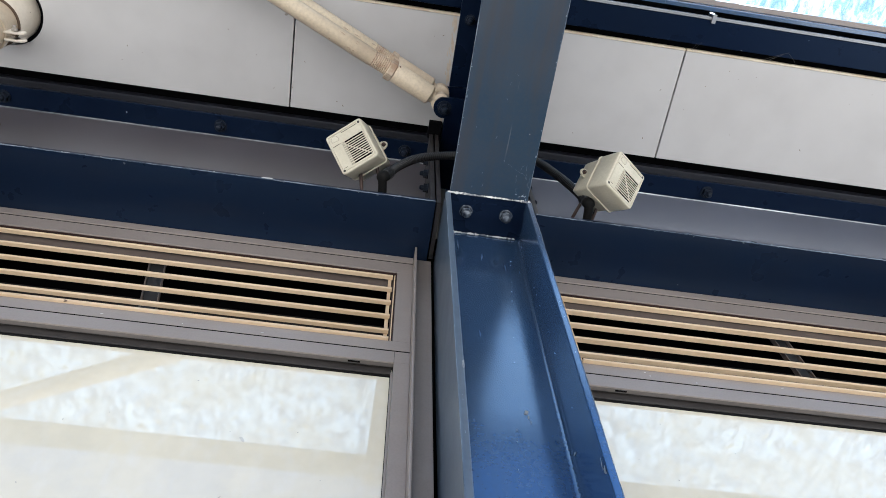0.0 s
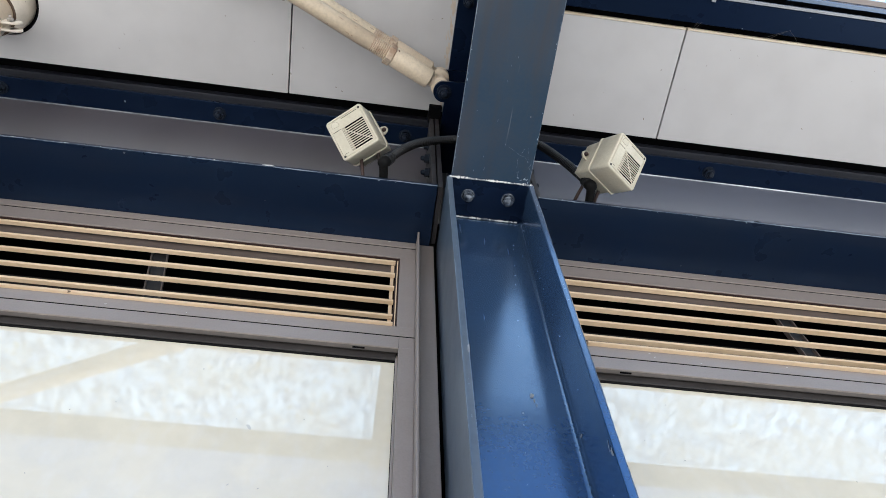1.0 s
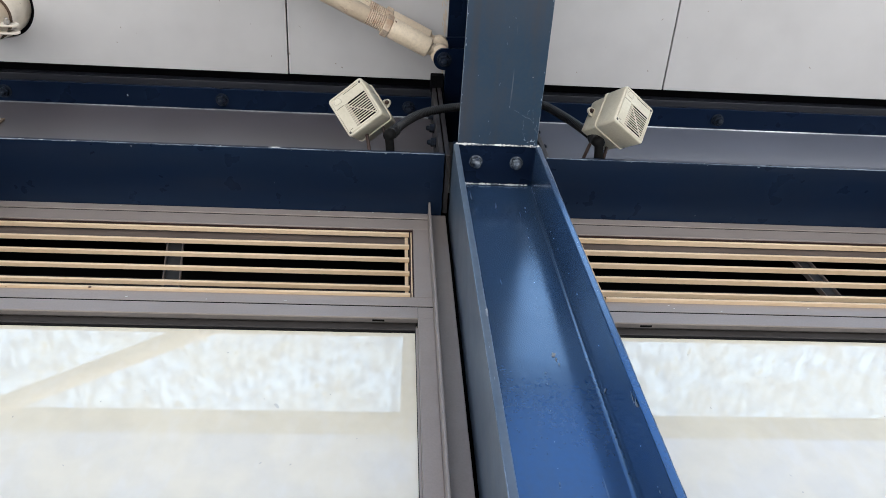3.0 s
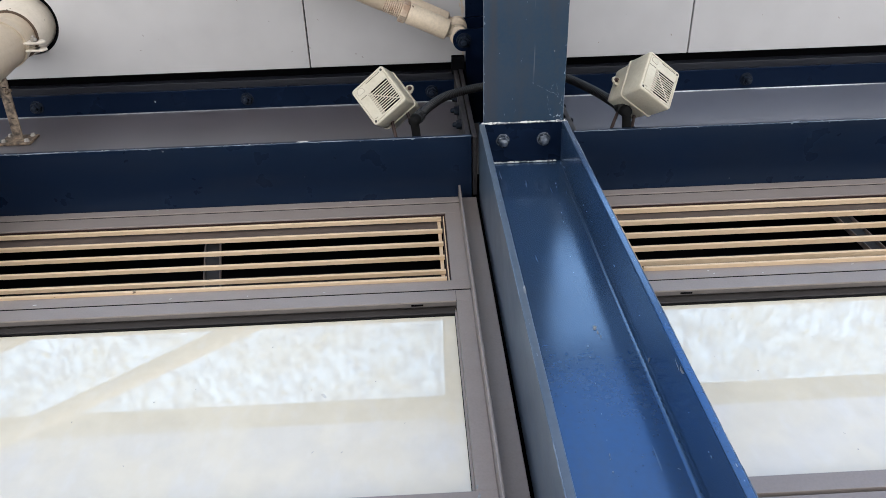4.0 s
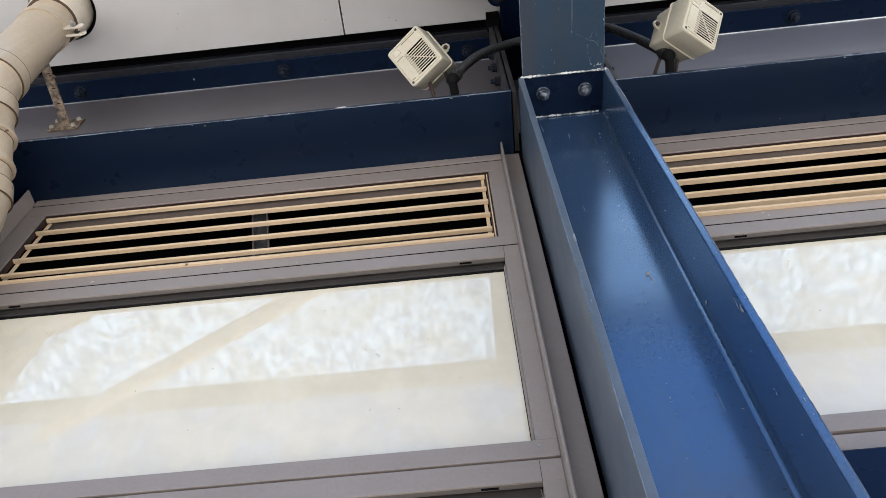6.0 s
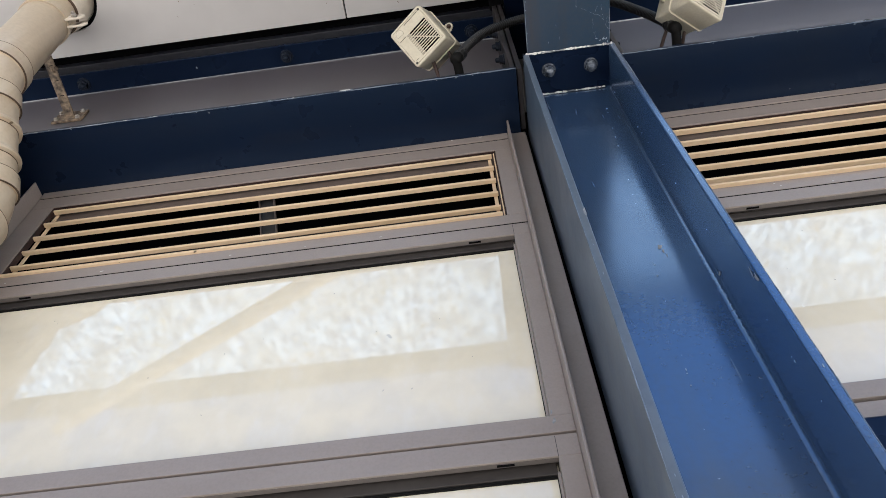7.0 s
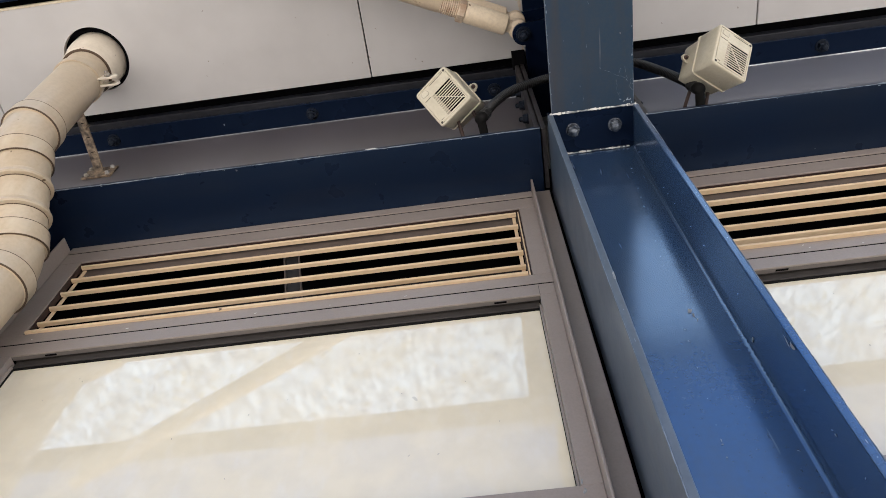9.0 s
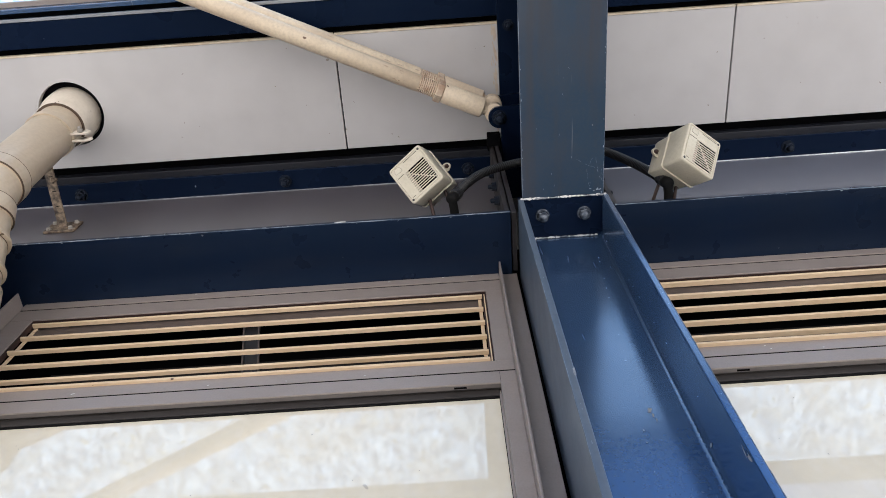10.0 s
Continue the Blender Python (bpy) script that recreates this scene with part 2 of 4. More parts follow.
M_GROUND = surface("sandy_paving", (0.28, 0.25, 0.22), 0.8, second=(0.24, 0.21, 0.185), amount=0.6, big=0.7, fine=40, bump=0.4)


def dirty_glass():
    """Roof glass under a film of pale dirt with rain streaks."""
    m = bpy.data.materials.new("dirty_roof_glass")
    m.use_nodes = True
    n, ln = m.node_tree.nodes, m.node_tree.links
    n.remove(n["Principled BSDF"])
    tc = n.new("ShaderNodeTexCoord")
    mp = n.new("ShaderNodeMapping")
    mp.inputs["Scale"].default_value = (13, 6, 4.5)
    ln.new(tc.outputs["Object"], mp.inputs[0])
    t1 = n.new("ShaderNodeTexNoise")
    t1.inputs["Scale"].default_value, t1.inputs["Detail"].default_value, t1.inputs["Roughness"].default_value = 2.2, 8, 0.7
    ln.new(mp.outputs[0], t1.inputs["Vector"])
    r = n.new("ShaderNodeMapRange")
    r.inputs[1].default_value, r.inputs[2].default_value = 0.36, 0.6
    r.inputs[3].default_value, r.inputs[4].default_value = 0.5, 1.0
    ln.new(t1.outputs["Fac"], r.inputs[0])
    clear = n.new("ShaderNodeBsdfTransparent")
    clear.inputs[0].default_value = (0.44, 0.52, 0.63, 1)
    film = n.new("ShaderNodeBsdfTranslucent")
    t2 = n.new("ShaderNodeTexNoise")
    t2.inputs["Scale"].default_value, t2.inputs["Detail"].default_value = 2.4, 12
    t2.inputs["Roughness"].default_value, t2.inputs["Distortion"].default_value = 0.68, 0.6
    ln.new(mp.outputs[0], t2.inputs["Vector"])
    cr = n.new("ShaderNodeValToRGB")
    cr.color_ramp.elements[0].position, cr.color_ramp.elements[0].color = 0.43, (0.085, 0.125, 0.19, 1)
    cr.color_ramp.elements[1].position, cr.color_ramp.elements[1].color = 0.57, (0.285, 0.342, 0.42, 1)
    ln.new(t2.outputs["Fac"], cr.inputs[0])
    spot = n.new("ShaderNodeTexNoise")
    spot.inputs["Scale"].default_value, spot.inputs["Detail"].default_value = 30.0, 1
    ln.new(tc.outputs["Object"], spot.inputs["Vector"])
    sr = n.new("ShaderNodeMapRange")
    sr.inputs[1].default_value, sr.inputs[2].default_value = 0.675, 0.70
    ln.new(spot.outputs["Fac"], sr.inputs[0])
    mx = n.new("ShaderNodeMix")
    mx.data_type = "RGBA"
    ln.new(sr.outputs[0], mx.inputs[0])
    ln.new(cr.outputs[0], mx.inputs[6])
    mx.inputs[7].default_value = (0.15, 0.145, 0.135, 1)
    ln.new(mx.outputs[2], film.inputs[0])
    m1 = n.new("ShaderNodeMixShader")
    ln.new(r.outputs[0], m1.inputs[0])
    ln.new(clear.outputs[0], m1.inputs[1])
    ln.new(film.outputs[0], m1.inputs[2])
    ln.new(m1.outputs[0], n["Material Output"].inputs[0])
    return m


def clear_glass():
    """The clean faces of the roof glass."""
    m = bpy.data.materials.new("clear_roof_glass")
    m.use_nodes = True
    n, ln = m.node_tree.nodes, m.node_tree.links
    n.remove(n["Principled BSDF"])
    clear, gl, mx, fr = (n.new("ShaderNode" + k) for k in ("BsdfTransparent", "BsdfGlossy", "MixShader", "Fresnel"))
    clear.inputs[0].default_value = (0.86, 0.93, 0.93, 1)
    gl.inputs["Roughness"].default_value = 0.03
    ln.new(fr.outputs[0], mx.inputs[0])
    ln.new(clear.outputs[0], mx.inputs[1])
    ln.new(gl.outputs[0], mx.inputs[2])
    ln.new(mx.outputs[0], n["Material Output"].inputs[0])
    return m


M_GLASS, M_GLASS_CLEAR = dirty_glass(), clear_glass()


# ---- mesh helpers ----
def thing(name, loc=(0, 0, 0), label="", category="", group="", kind="", turn=None):
    ob = new(name)
    ob.empty_display_size = 0.05
    ob.matrix_basis = Matrix.Translation(loc) @ (turn.to_4x4() if turn else Matrix())
    return tagged(ob, label, category, group, kind)


def base_of(ob):
    at = Vector((0, 0, 0))
    while ob:
        at, ob = at + ob.matrix_basis.translation, ob.parent
    return at


def part(name, bm, material, parent=None, label="", local=False, smooth=None):
    """Links a bmesh as one object, under parent where there is one. local: its points are the parent's own."""
    bmesh.ops.recalc_face_normals(bm, faces=bm.faces)
    if parent and not local:
        bmesh.ops.translate(bm, verts=bm.verts, vec=-base_of(parent))
    me = bpy.data.meshes.new(name)
    bm.to_mesh(me)
    bm.free()
    me.materials.append(material)
    if smooth:
        me.polygons.foreach_set("use_smooth", [True] * len(me.polygons))
        me.set_sharp_from_angle(angle=radians(smooth))
    ob = new(name, me)
    ob.parent = parent
    return tagged(ob, label)


def box(x0, x1, y0, y1, z0, z1, bevel=0.0012, bm=None):
    bm = bm or bmesh.new()
    made = bmesh.ops.create_cube(bm, size=1)["verts"]
    for v in made:
        v.co = Vector((x0 + (v.co.x + 0.5) * (x1 - x0), y0 + (v.co.y + 0.5) * (y1 - y0), z0 + (v.co.z + 0.5) * (z1 - z0)))
    if bevel:
        edges = {e for v in made for e in v.link_edges}
        bmesh.ops.bevel(bm, geom=list(edges), offset=bevel, segments=2, affect="EDGES", profile=0.5)
    return bm


def ring_sweep(rings, bm=None, caps=True, seg=24):
    """A round bar along stations of (centre, axis, radius)."""
    bm = bm or bmesh.new()
    loops = []
    ref = None
    for c, axis, r in rings:
        axis = Vector(axis).normalized()
        if ref is None:
            ref = axis.orthogonal().normalized()
        ref = (ref - axis * ref.dot(axis)).normalized()
        side = axis.cross(ref)
        loops.append([bm.verts.new(Vector(c) + r * (math.cos(a) * ref + math.sin(a) * side)) for a in (2 * math.pi * k / seg for k in range(seg))])
    for a, b in zip(loops, loops[1:]):
        for k in range(seg):
            bm.faces.new((a[k], a[(k + 1) % seg], b[(k + 1) % seg], b[k]))
    if caps:
        bm.faces.new(loops[0])
        bm.faces.new(loops[-1])
    return bm


def rod(p, q, r, bm=None, seg=24, bevel=0.0):
    p, q = Vector(p), Vector(q)
    d = (q - p).normalized()
    if bevel:
        st = [(p, d, r - bevel), (p + d * bevel, d, r), (q - d * bevel, d, r), (q, d, r - bevel)]
    else:
        st = [(p, d, r), (q, d, r)]
    return ring_sweep(st, bm, seg=seg)


def spline(points, steps=10):
    pts = [Vector(p) for p in points]
    pts = [2 * pts[0] - pts[1], *pts, 2 * pts[-1] - pts[-2]]
    out = []
    for a, b, c, d in zip(pts, pts[1:], pts[2:], pts[3:]):
        for k in range(steps):
            t = k / steps
            out.append(0.5 * (2 * b + (c - a) * t + (2 * a - 5 * b + 4 * c - d) * t * t + (3 * b - a - 3 * c + d) * t ** 3))
    return out + [pts[-2]]


def tube(points, r, bm=None, steps=10, seg=16, ribs=0.0, pitch=0.004):
    """A bent tube; ribs: the height of the corrugations."""
    pts = spline(points, steps)
    if ribs:
        dense = []
        for a, b in zip(pts, pts[1:]):
            n = max(1, round((b - a).length / (pitch / 2)))
            dense += [a.lerp(b, k / n) for k in range(n)]
        pts = dense + [pts[-1]]
    st = []
    for k, p in enumerate(pts):
        d = pts[min(k + 1, len(pts) - 1)] - pts[max(k - 1, 0)]
        st.append((p, d, r + (ribs if k % 2 else 0)))
    return ring_sweep(st, bm, seg=seg)


def hex_bolt(at, out, size=0.03, bm=None, washer=True, tip=True):
    """A washer, a hexagon nut and the rounded end of the bolt, standing on a face."""
    at, out = Vector(at), Vector(out).normalized()
    bm = bm or bmesh.new()
    if washer:
        rod(at - out * 0.001, at + out * 0.003, size * 0.62, bm, 20, 0.0006)
    rod(at + out * 0.002, at + out * (0.003 + size * 0.45), size * 0.5, bm, 6, 0.0012)
    if tip:
        e = at + out * (0.003 + size * 0.45)
        ring_sweep([(e - out * 0.002, out, size * 0.3), (e + out * size * 0.3, out, size * 0.29), (e + out * size * 0.42, out, size * 0.2), (e + out * size * 0.46, out, size * 0.06)], bm, seg=14)
    return bm


def cap_nut(at, out, size):
    """A washer, a hexagon and a dome over it."""
    at, out = Vector(at), Vector(out).normalized()
    bm = rod(at - out * 0.001, at + out * 0.0025, size * 0.58, None, 24, 0.0006)
    rod(at + out * 0.002, at + out * (0.003 + size * 0.42), size * 0.52, bm, 6, 0.0014)
    e = at + out * (0.003 + size * 0.42)
    ring_sweep([(e + out * size * 0.42 * math.sin(a), out, size * 0.43 * math.cos(a) + 0.0003) for a in (radians(d) for d in (0, 15, 30, 45, 60, 75, 86))], bm, seg=18)
    return bm


def bead(p, q, r=0.004, seed=1):
    """An uneven bead of weld."""
    rnd = random.Random(seed)
    p, q = Vector(p), Vector(q)
    n = min(400, max(6, int((q - p).length / 0.004)))
    stations, size = [], 1.0
    for k in range(n + 1):
        size = max(0.25, min(1.3, size + rnd.uniform(-0.35, 0.35)))
        stations.append((p.lerp(q, k / n) + Vector([rnd.uniform(-0.4, 0.4) * r for _ in range(3)]), q - p, r * size))
    return ring_sweep(stations, seg=8)



def flakes(spots, seed):
    """Small irregular flakes lying on a face: spots of (centre, normal, along, length, width)."""
    rnd = random.Random(seed)
    bm = bmesh.new()
    for c, nrm, along, length, width in spots:
        c, nrm, along = Vector(c), Vector(nrm).normalized(), Vector(along).normalized()
        side = nrm.cross(along)
        k = rnd.randint(7, 10)
        rim = [bm.verts.new(c + along * math.cos(a) * length / 2 * rnd.uniform(0.5, 1.1) + side * math.sin(a) * width / 2 * rnd.uniform(0.5, 1.1) + nrm * 0.0004) for a in (2 * math.pi * i / k for i in range(k))]
        top = bm.verts.new(c + nrm * 0.0007)
        for i in range(k):
            bm.faces.new((rim[i], rim[(i + 1) % k], top))
    return bm


def edge_chips(p, q, nrm, count, width, seed, longest=0.02):
    """Spots of lost paint strewn along an edge from p to q."""
    rnd = random.Random(seed)
    p, q = Vector(p), Vector(q)
    return [(p.lerp(q, rnd.random()), nrm, q - p, rnd.uniform(0.003, longest) * (0.4 + rnd.random() ** 3), rnd.uniform(0.3, 1.0) * width) for _ in range(count)]


# ---- setting ----
Z0 = 3.1        # underside of the steel above the windows
ZT = 3.618      # underside of the top flanges
ZD = 3.644       # underside of the soffit
PITCH = 1.423   # from column to column
FACE = 0.182    # front of the window frames
PANE = 0.2045

tagged(part("ground", box(-400, 400, -400, 400, -0.3, 0, 0), M_GROUND), "sandy concrete paving in front of the building", "ground", kind="structure")
tagged(part("wall_back", box(-9, 9, 0.36, 0.6, 0, 3.6, 0), M_VOID), "dark inner wall behind the windows", "wall", kind="structure")
tagged(part("wall_upper", box(-9, 9, 0.2, 0.6, 3.66, 9, 0), M_WALL), "grey rendered wall above the canopy", "wall", kind="structure")
# Added out of view: keeps bright low sky out of the reflections.
tagged(part("wall_opposite", box(-40, 40, -22.5, -22, 0, 19, 0), M_WALL), "unseen plain grey wall, added to block the low sky", "wall", kind="structure")
for s in (-1, 1):
    x0, x1 = sorted((s * 9.0, s * (PITCH + 0.2)))
    tagged(part("wall_side", box(x0, x1, 0.17, 0.355, 0, 3.09, 0), M_WALL), "plain grey wall beside the glazed bays", "wall", kind="structure")


def column(x):
    c = thing("steel_column", (x, 0.1, 0), "navy painted steel column with glossy worn paint", "column", "columns of the facade")
    part("flange", box(x - 0.1, x - 0.088, 0, 0.2, 0, Z0 - 0.0005, 0.002), M_DUSTY, c, "dusty streaked outer flange")
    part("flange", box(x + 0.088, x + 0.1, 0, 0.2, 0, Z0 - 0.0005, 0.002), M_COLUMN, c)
    bm = box(x - 0.087, x + 0.087, 0.1, 0.109, 0, Z0 - 0.001, 0)
    for s in (-1, 1):   # rolled fillets
        vs = []
        for z in (0, Z0 - 0.002):
            vs.append([bm.verts.new((x + s * (0.0881 - 0.011 * (1 - math.sin(a))), 0.1005 - 0.011 * (1 - math.cos(a)), z)) for a in (math.pi / 2 * k / 5 for k in range(6))])
        for k in range(5):
            bm.faces.new((vs[0][k], vs[0][k + 1], vs[1][k + 1], vs[1][k]))
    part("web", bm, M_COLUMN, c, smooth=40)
    for s, sd in ((-1, 21), (1, 22)):
        xe = x + s * 0.094
        part("paint_chips", flakes(edge_chips((xe, 0, 1.6), (xe, 0, 3.08), (0, -1, 0), 15, 0.0022, sd, 0.006), sd), M_CHIP, c, "pale flakes of lost paint")
        spots = edge_chips((x + 0.0878, 0.01, 1.7), (x + 0.0878, 0.09, 3.05), (-1, 0, 0), 14, 0.004, sd + 5, 0.006) if s > 0 else edge_chips((x - 0.05, 0.0998, 1.7), (x + 0.06, 0.0998, 3.0), (0, -1, 0), 22, 0.004, sd + 5, 0.006)
        for off in (0.0996,):
            part("worn_edge", bead((x + s * off, 0.0004, 0.1), (x + s * off, 0.0004, Z0 - 0.004), 0.0006, sd + 3), M_WORN, c, "pale worn edge")
        part("paint_specks", flakes(spots, sd + 9), M_CHIP, c, "small pale specks")
    drop = [((x + 0.030, 0.0997, 2.452), (0, -1, 0), (0.2, 0, 1), 0.016, 0.011), ((x + 0.0325, 0.0997, 2.440), (0, -1, 0), (0.1, 0, 1), 0.014, 0.004),
            ((x + 0.0345, 0.0997, 2.428), (0, -1, 0), (0.1, 0, 1), 0.012, 0.0022)]
    part("paint_drop", flakes(drop, 61), M_DROP, c, "grey dried drip on the web")
    big = [((x + 0.0876, 0.006, 2.229), (-1, 0, 0), (0, 0.15, 1), 0.022, 0.010), ((x + 0.0876, 0.010, 2.246), (-1, 0, 0), (0, -0.2, 1), 0.026, 0.003),
           ((x + 0.0876, 0.086, 2.349), (-1, 0, 0), (0, 1, 0.3), 0.012, 0.007), ((x - 0.0895, -0.0003, 2.421), (0, -1, 0), (0, 0, 1), 0.03, 0.005)]
    part("paint_chips", flakes(big, 62), M_DROP, c, "larger pale chips at the flange edges")
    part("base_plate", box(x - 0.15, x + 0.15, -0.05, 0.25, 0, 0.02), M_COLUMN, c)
    return c


main = column(0.0)
copy_thing(main, pose(-PITCH, 0.1, 0))
copy_thing(main, pose(PITCH, 0.1, 0))


def cantilever(x):
    c = thing("cantilever_beam", (x, 0.0, Z0), "navy steel cantilever beam with scuffed underside", "beam")
    part("bottom_flange", box(x - 0.09, x + 0.091, -1.15, -0.001, Z0, Z0 + 0.014, 0.0015), M_STEEL_OLD, c, "dusty scratched underside")
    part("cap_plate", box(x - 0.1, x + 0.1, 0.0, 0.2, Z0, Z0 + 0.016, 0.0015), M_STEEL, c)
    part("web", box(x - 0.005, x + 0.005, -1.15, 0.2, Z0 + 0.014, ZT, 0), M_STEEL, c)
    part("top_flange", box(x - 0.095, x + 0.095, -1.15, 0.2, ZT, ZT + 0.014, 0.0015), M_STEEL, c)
    part("end_plate", box(x - 0.1, x + 0.1, -1.164, -1.15, Z0, ZT + 0.014, 0.0015), M_STEEL, c)
    # added plate: bounds the bright roof glass mirrored in the windows
    part("glass_seat", box(x - 0.185, x + 0.11, -1.01, -0.446, ZT + 0.0145, ZT + 0.022, 0.001), M_STEEL, c, "added flat plate that cuts off the roof glass's reflection")
    for bx in (-0.046, 0.048):
        part("cap_nut", cap_nut((x + bx, 0.042, Z0), (0, 0, -1), 0.027), M_BOLT_WORN, c, "scuffed domed nut", smooth=40)
    for y, xa, xb, sd in ((0.0, x - 0.096, x + 0.098, 3), (0.098, x - 0.075, x + 0.08, 5)):
        part("weld", bead((xa, y, Z0 - 0.0008), (xb, y, Z0 - 0.0008), 0.0019, sd), M_EDGE, c, "chipped pale weld")
        chips = edge_chips((xa, y - 0.001, Z0 - 0.0022), (xb, y - 0.001, Z0 - 0.0022), (0, -0.5, -1), 26, 0.008, sd + 40, 0.026)
        part("weld_chips", flakes(chips, sd + 41), M_PRIMER, c, "white chips along the weld")
    for s, sd in ((-1, 31), (1, 32)):
        part("worn_edge", bead((x + s * 0.0898, -1.1, Z0 + 0.0006), (x + s * 0.0898, -0.004, Z0 + 0.0006), 0.0007, sd + 3), M_WORN, c, "pale worn edge")
        part("paint_chips", flakes(edge_chips((x + s * 0.088, -0.6, Z0), (x + s * 0.088, -0.02, Z0), (0, 0, -1), 16, 0.003, sd, 0.009), sd), M_CHIP, c, "pale flakes of lost paint")
    rnd = random.Random(8)
    lines = []
    for k in range(14):
        lines.append(((x + rnd.uniform(-0.08, 0.08), -0.02 - 0.5 * rnd.random() ** 2, Z0), (0, 0, -1), (rnd.uniform(-0.5, 0.5), 1, 0), rnd.uniform(0.003, 0.012), rnd.uniform(0.0004, 0.0009)))
    for k in range(4):   # wandering cracks near one edge
        p = Vector((x + rnd.uniform(0.045, 0.088), -0.012 - 0.06 * rnd.random(), Z0))
        turn = rnd.uniform(-0.4, 0.5)
        for step in range(rnd.randint(8, 26)):
            turn += rnd.uniform(-0.5, 0.5) - turn * 0.15
            d = Vector((math.sin(turn), -math.cos(turn), 0))
            if rnd.random() < 0.72 and abs(p.x - x) < 0.088:
                lines.append((p, (0, 0, -1), d, 0.0095, rnd.uniform(0.0003, 0.0006)))
            p = p + d * 0.0075
    for k in range(7):   # chipped corner
        lines.append(((x + rnd.uniform(0.06, 0.088), -0.004 - 0.012 * rnd.random(), Z0), (0, 0, -1), (rnd.uniform(-1, 1), rnd.uniform(-1, 1), 0), rnd.uniform(0.004, 0.011), rnd.uniform(0.002, 0.004)))
    part("scratches", flakes(lines, 9), M_CHIP, c, "thin pale scratches")
    for by in (-0.3, -0.5, -0.86):
        for s in (-1, 1):
            part("bolt", hex_bolt((x + s * 0.066, by, ZT), (0, 0, -1), 0.024), M_BOLT, c, smooth=30)
    # fork for the tie rod: two plates with rounded ends
    for z in (3.483, 3.603):
        bm = bmesh.new()
        pts = [(-0.005, -0.118), (-0.09, -0.114)]
        pts += [(-0.108 + 0.029 * math.cos(a), -0.085 + 0.029 * math.sin(a)) for a in (math.radians(d) for d in range(250, 69, -15))]
        pts += [(-0.06, -0.03), (-0.005, 0.01)]
        f0 = bm.faces.new([bm.verts.new((x + a, b, z)) for a, b in pts])
        ext = bmesh.ops.extrude_face_region(bm, geom=[f0])["geom"]
        bmesh.ops.translate(bm, verts=[v for v in ext if isinstance(v, bmesh.types.BMVert)], vec=(0, 0, 0.01))
        part("fork_plate", bm, M_STEEL, c)
    part("pin_bolt", hex_bolt((x - 0.108, -0.085, 3.483), (0, 0, -1), 0.032), M_BOLT, c, smooth=30)
    return c


cantilever(0.0)


def facade_beam(x0, x1, bolts, web_paint, web_label):
    b = thing("facade_beam", ((x0 + x1) / 2, 0.1, Z0), "navy steel beam over the windows, glossy web and bolted flange", "beam", "beams along the facade")
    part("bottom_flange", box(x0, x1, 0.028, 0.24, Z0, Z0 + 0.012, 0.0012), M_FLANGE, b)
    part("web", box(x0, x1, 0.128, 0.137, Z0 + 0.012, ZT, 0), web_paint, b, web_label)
    part("top_flange", box(x0, x1, 0.0655, 0.2, ZT, ZT + 0.012, 0.0012), M_STEEL, b)
    # thin rod painted pale as the glint in the web's upper corner
    part("sealant", rod((x0, 0.1275, ZT - 0.001), (x1, 0.1275, ZT - 0.001), 0.0024, seg=8), M_GLINT_DULL if x0 < 0 else M_GLINT, b, "thin pale line painted as a glint")
    # bead stands for worn paint and for the edge's highlight, painted pale
    part("worn_edge", bead((x0, 0.0282, Z0 + 0.0006), (x1, 0.0282, Z0 + 0.0006), 0.0011, 11), M_WORN, b, "pale worn paint and painted highlight along the edge")
    marks = edge_chips((max(x0, -1.6), 0.0278, Z0 + 0.004), (min(x1, 1.6), 0.0278, Z0 + 0.004), (0, -1, 0), 16, 0.004, int(x1 * 50), 0.018)
    marks += edge_chips((max(x0, -1.6), 0.031, Z0), (min(x1, 1.6), 0.031, Z0), (0, 0, -1), 12, 0.0028, int(x1 * 50) + 1, 0.008)
    bare = edge_chips((max(x0, -1.5), 0.0277, Z0 + 0.002), (min(x1, 1.5), 0.0277, Z0 + 0.002), (0, -1, 0), 9, 0.003, int(x1 * 50) + 2, 0.014)
    if x0 < 0:
        bare.append(((-0.504, 0.0277, Z0 + 0.005), (0, -1, 0), (1, 0, 0), 0.045, 0.009))
        bare += edge_chips((-1.45, 0.0277, Z0 + 0.001), (-0.85, 0.0277, Z0 + 0.001), (0, -1, 0), 26, 0.004, 41, 0.03)
    part("bare_primer", flakes(bare, 13), M_PRIMER, b, "white primer showing along the edge")
    part("paint_chips", flakes(marks, 12), M_CHIP, b, "pale flakes of lost paint")
    for x in bolts:
        part("bolt", hex_bolt((x, 0.097, ZT), (0, 0, -1), 0.03), M_BOLT, b, smooth=30)
    for xe, d in ((x0, 1), (x1, -1)):
        a, c = sorted((xe + d * 0.0005, xe + d * 0.012))
        part("end_plate", box(a, c, 0.035, 0.185, Z0 + 0.013, ZT - 0.001), M_PLATE, b)
        a, c = sorted((xe - d * 0.003, xe - d * 0.014))
        part("connection_plate", box(a, c, 0.035, 0.185, Z0 + 0.013, ZT + 0.06), M_PLATE, b)
        for z in (3.18, 3.28, 3.38, 3.48):
            part("bolt", hex_bolt((xe + d * 0.012, 0.07, z), (d, 0, 0), 0.022), M_BOLT, b, smooth=30)
    return b


facade_beam(-2.75, -0.118, (-2.554, -1.943, -1.332, -0.730, -0.195), M_WEB, "glossy web with a grey-brown reflection in its colour")
facade_beam(0.118, 2.75, (0.174, 0.731, 1.342, 1.953, 2.564), M_WEB_BLUE, "glossy web with a blue-grey reflection in its colour")
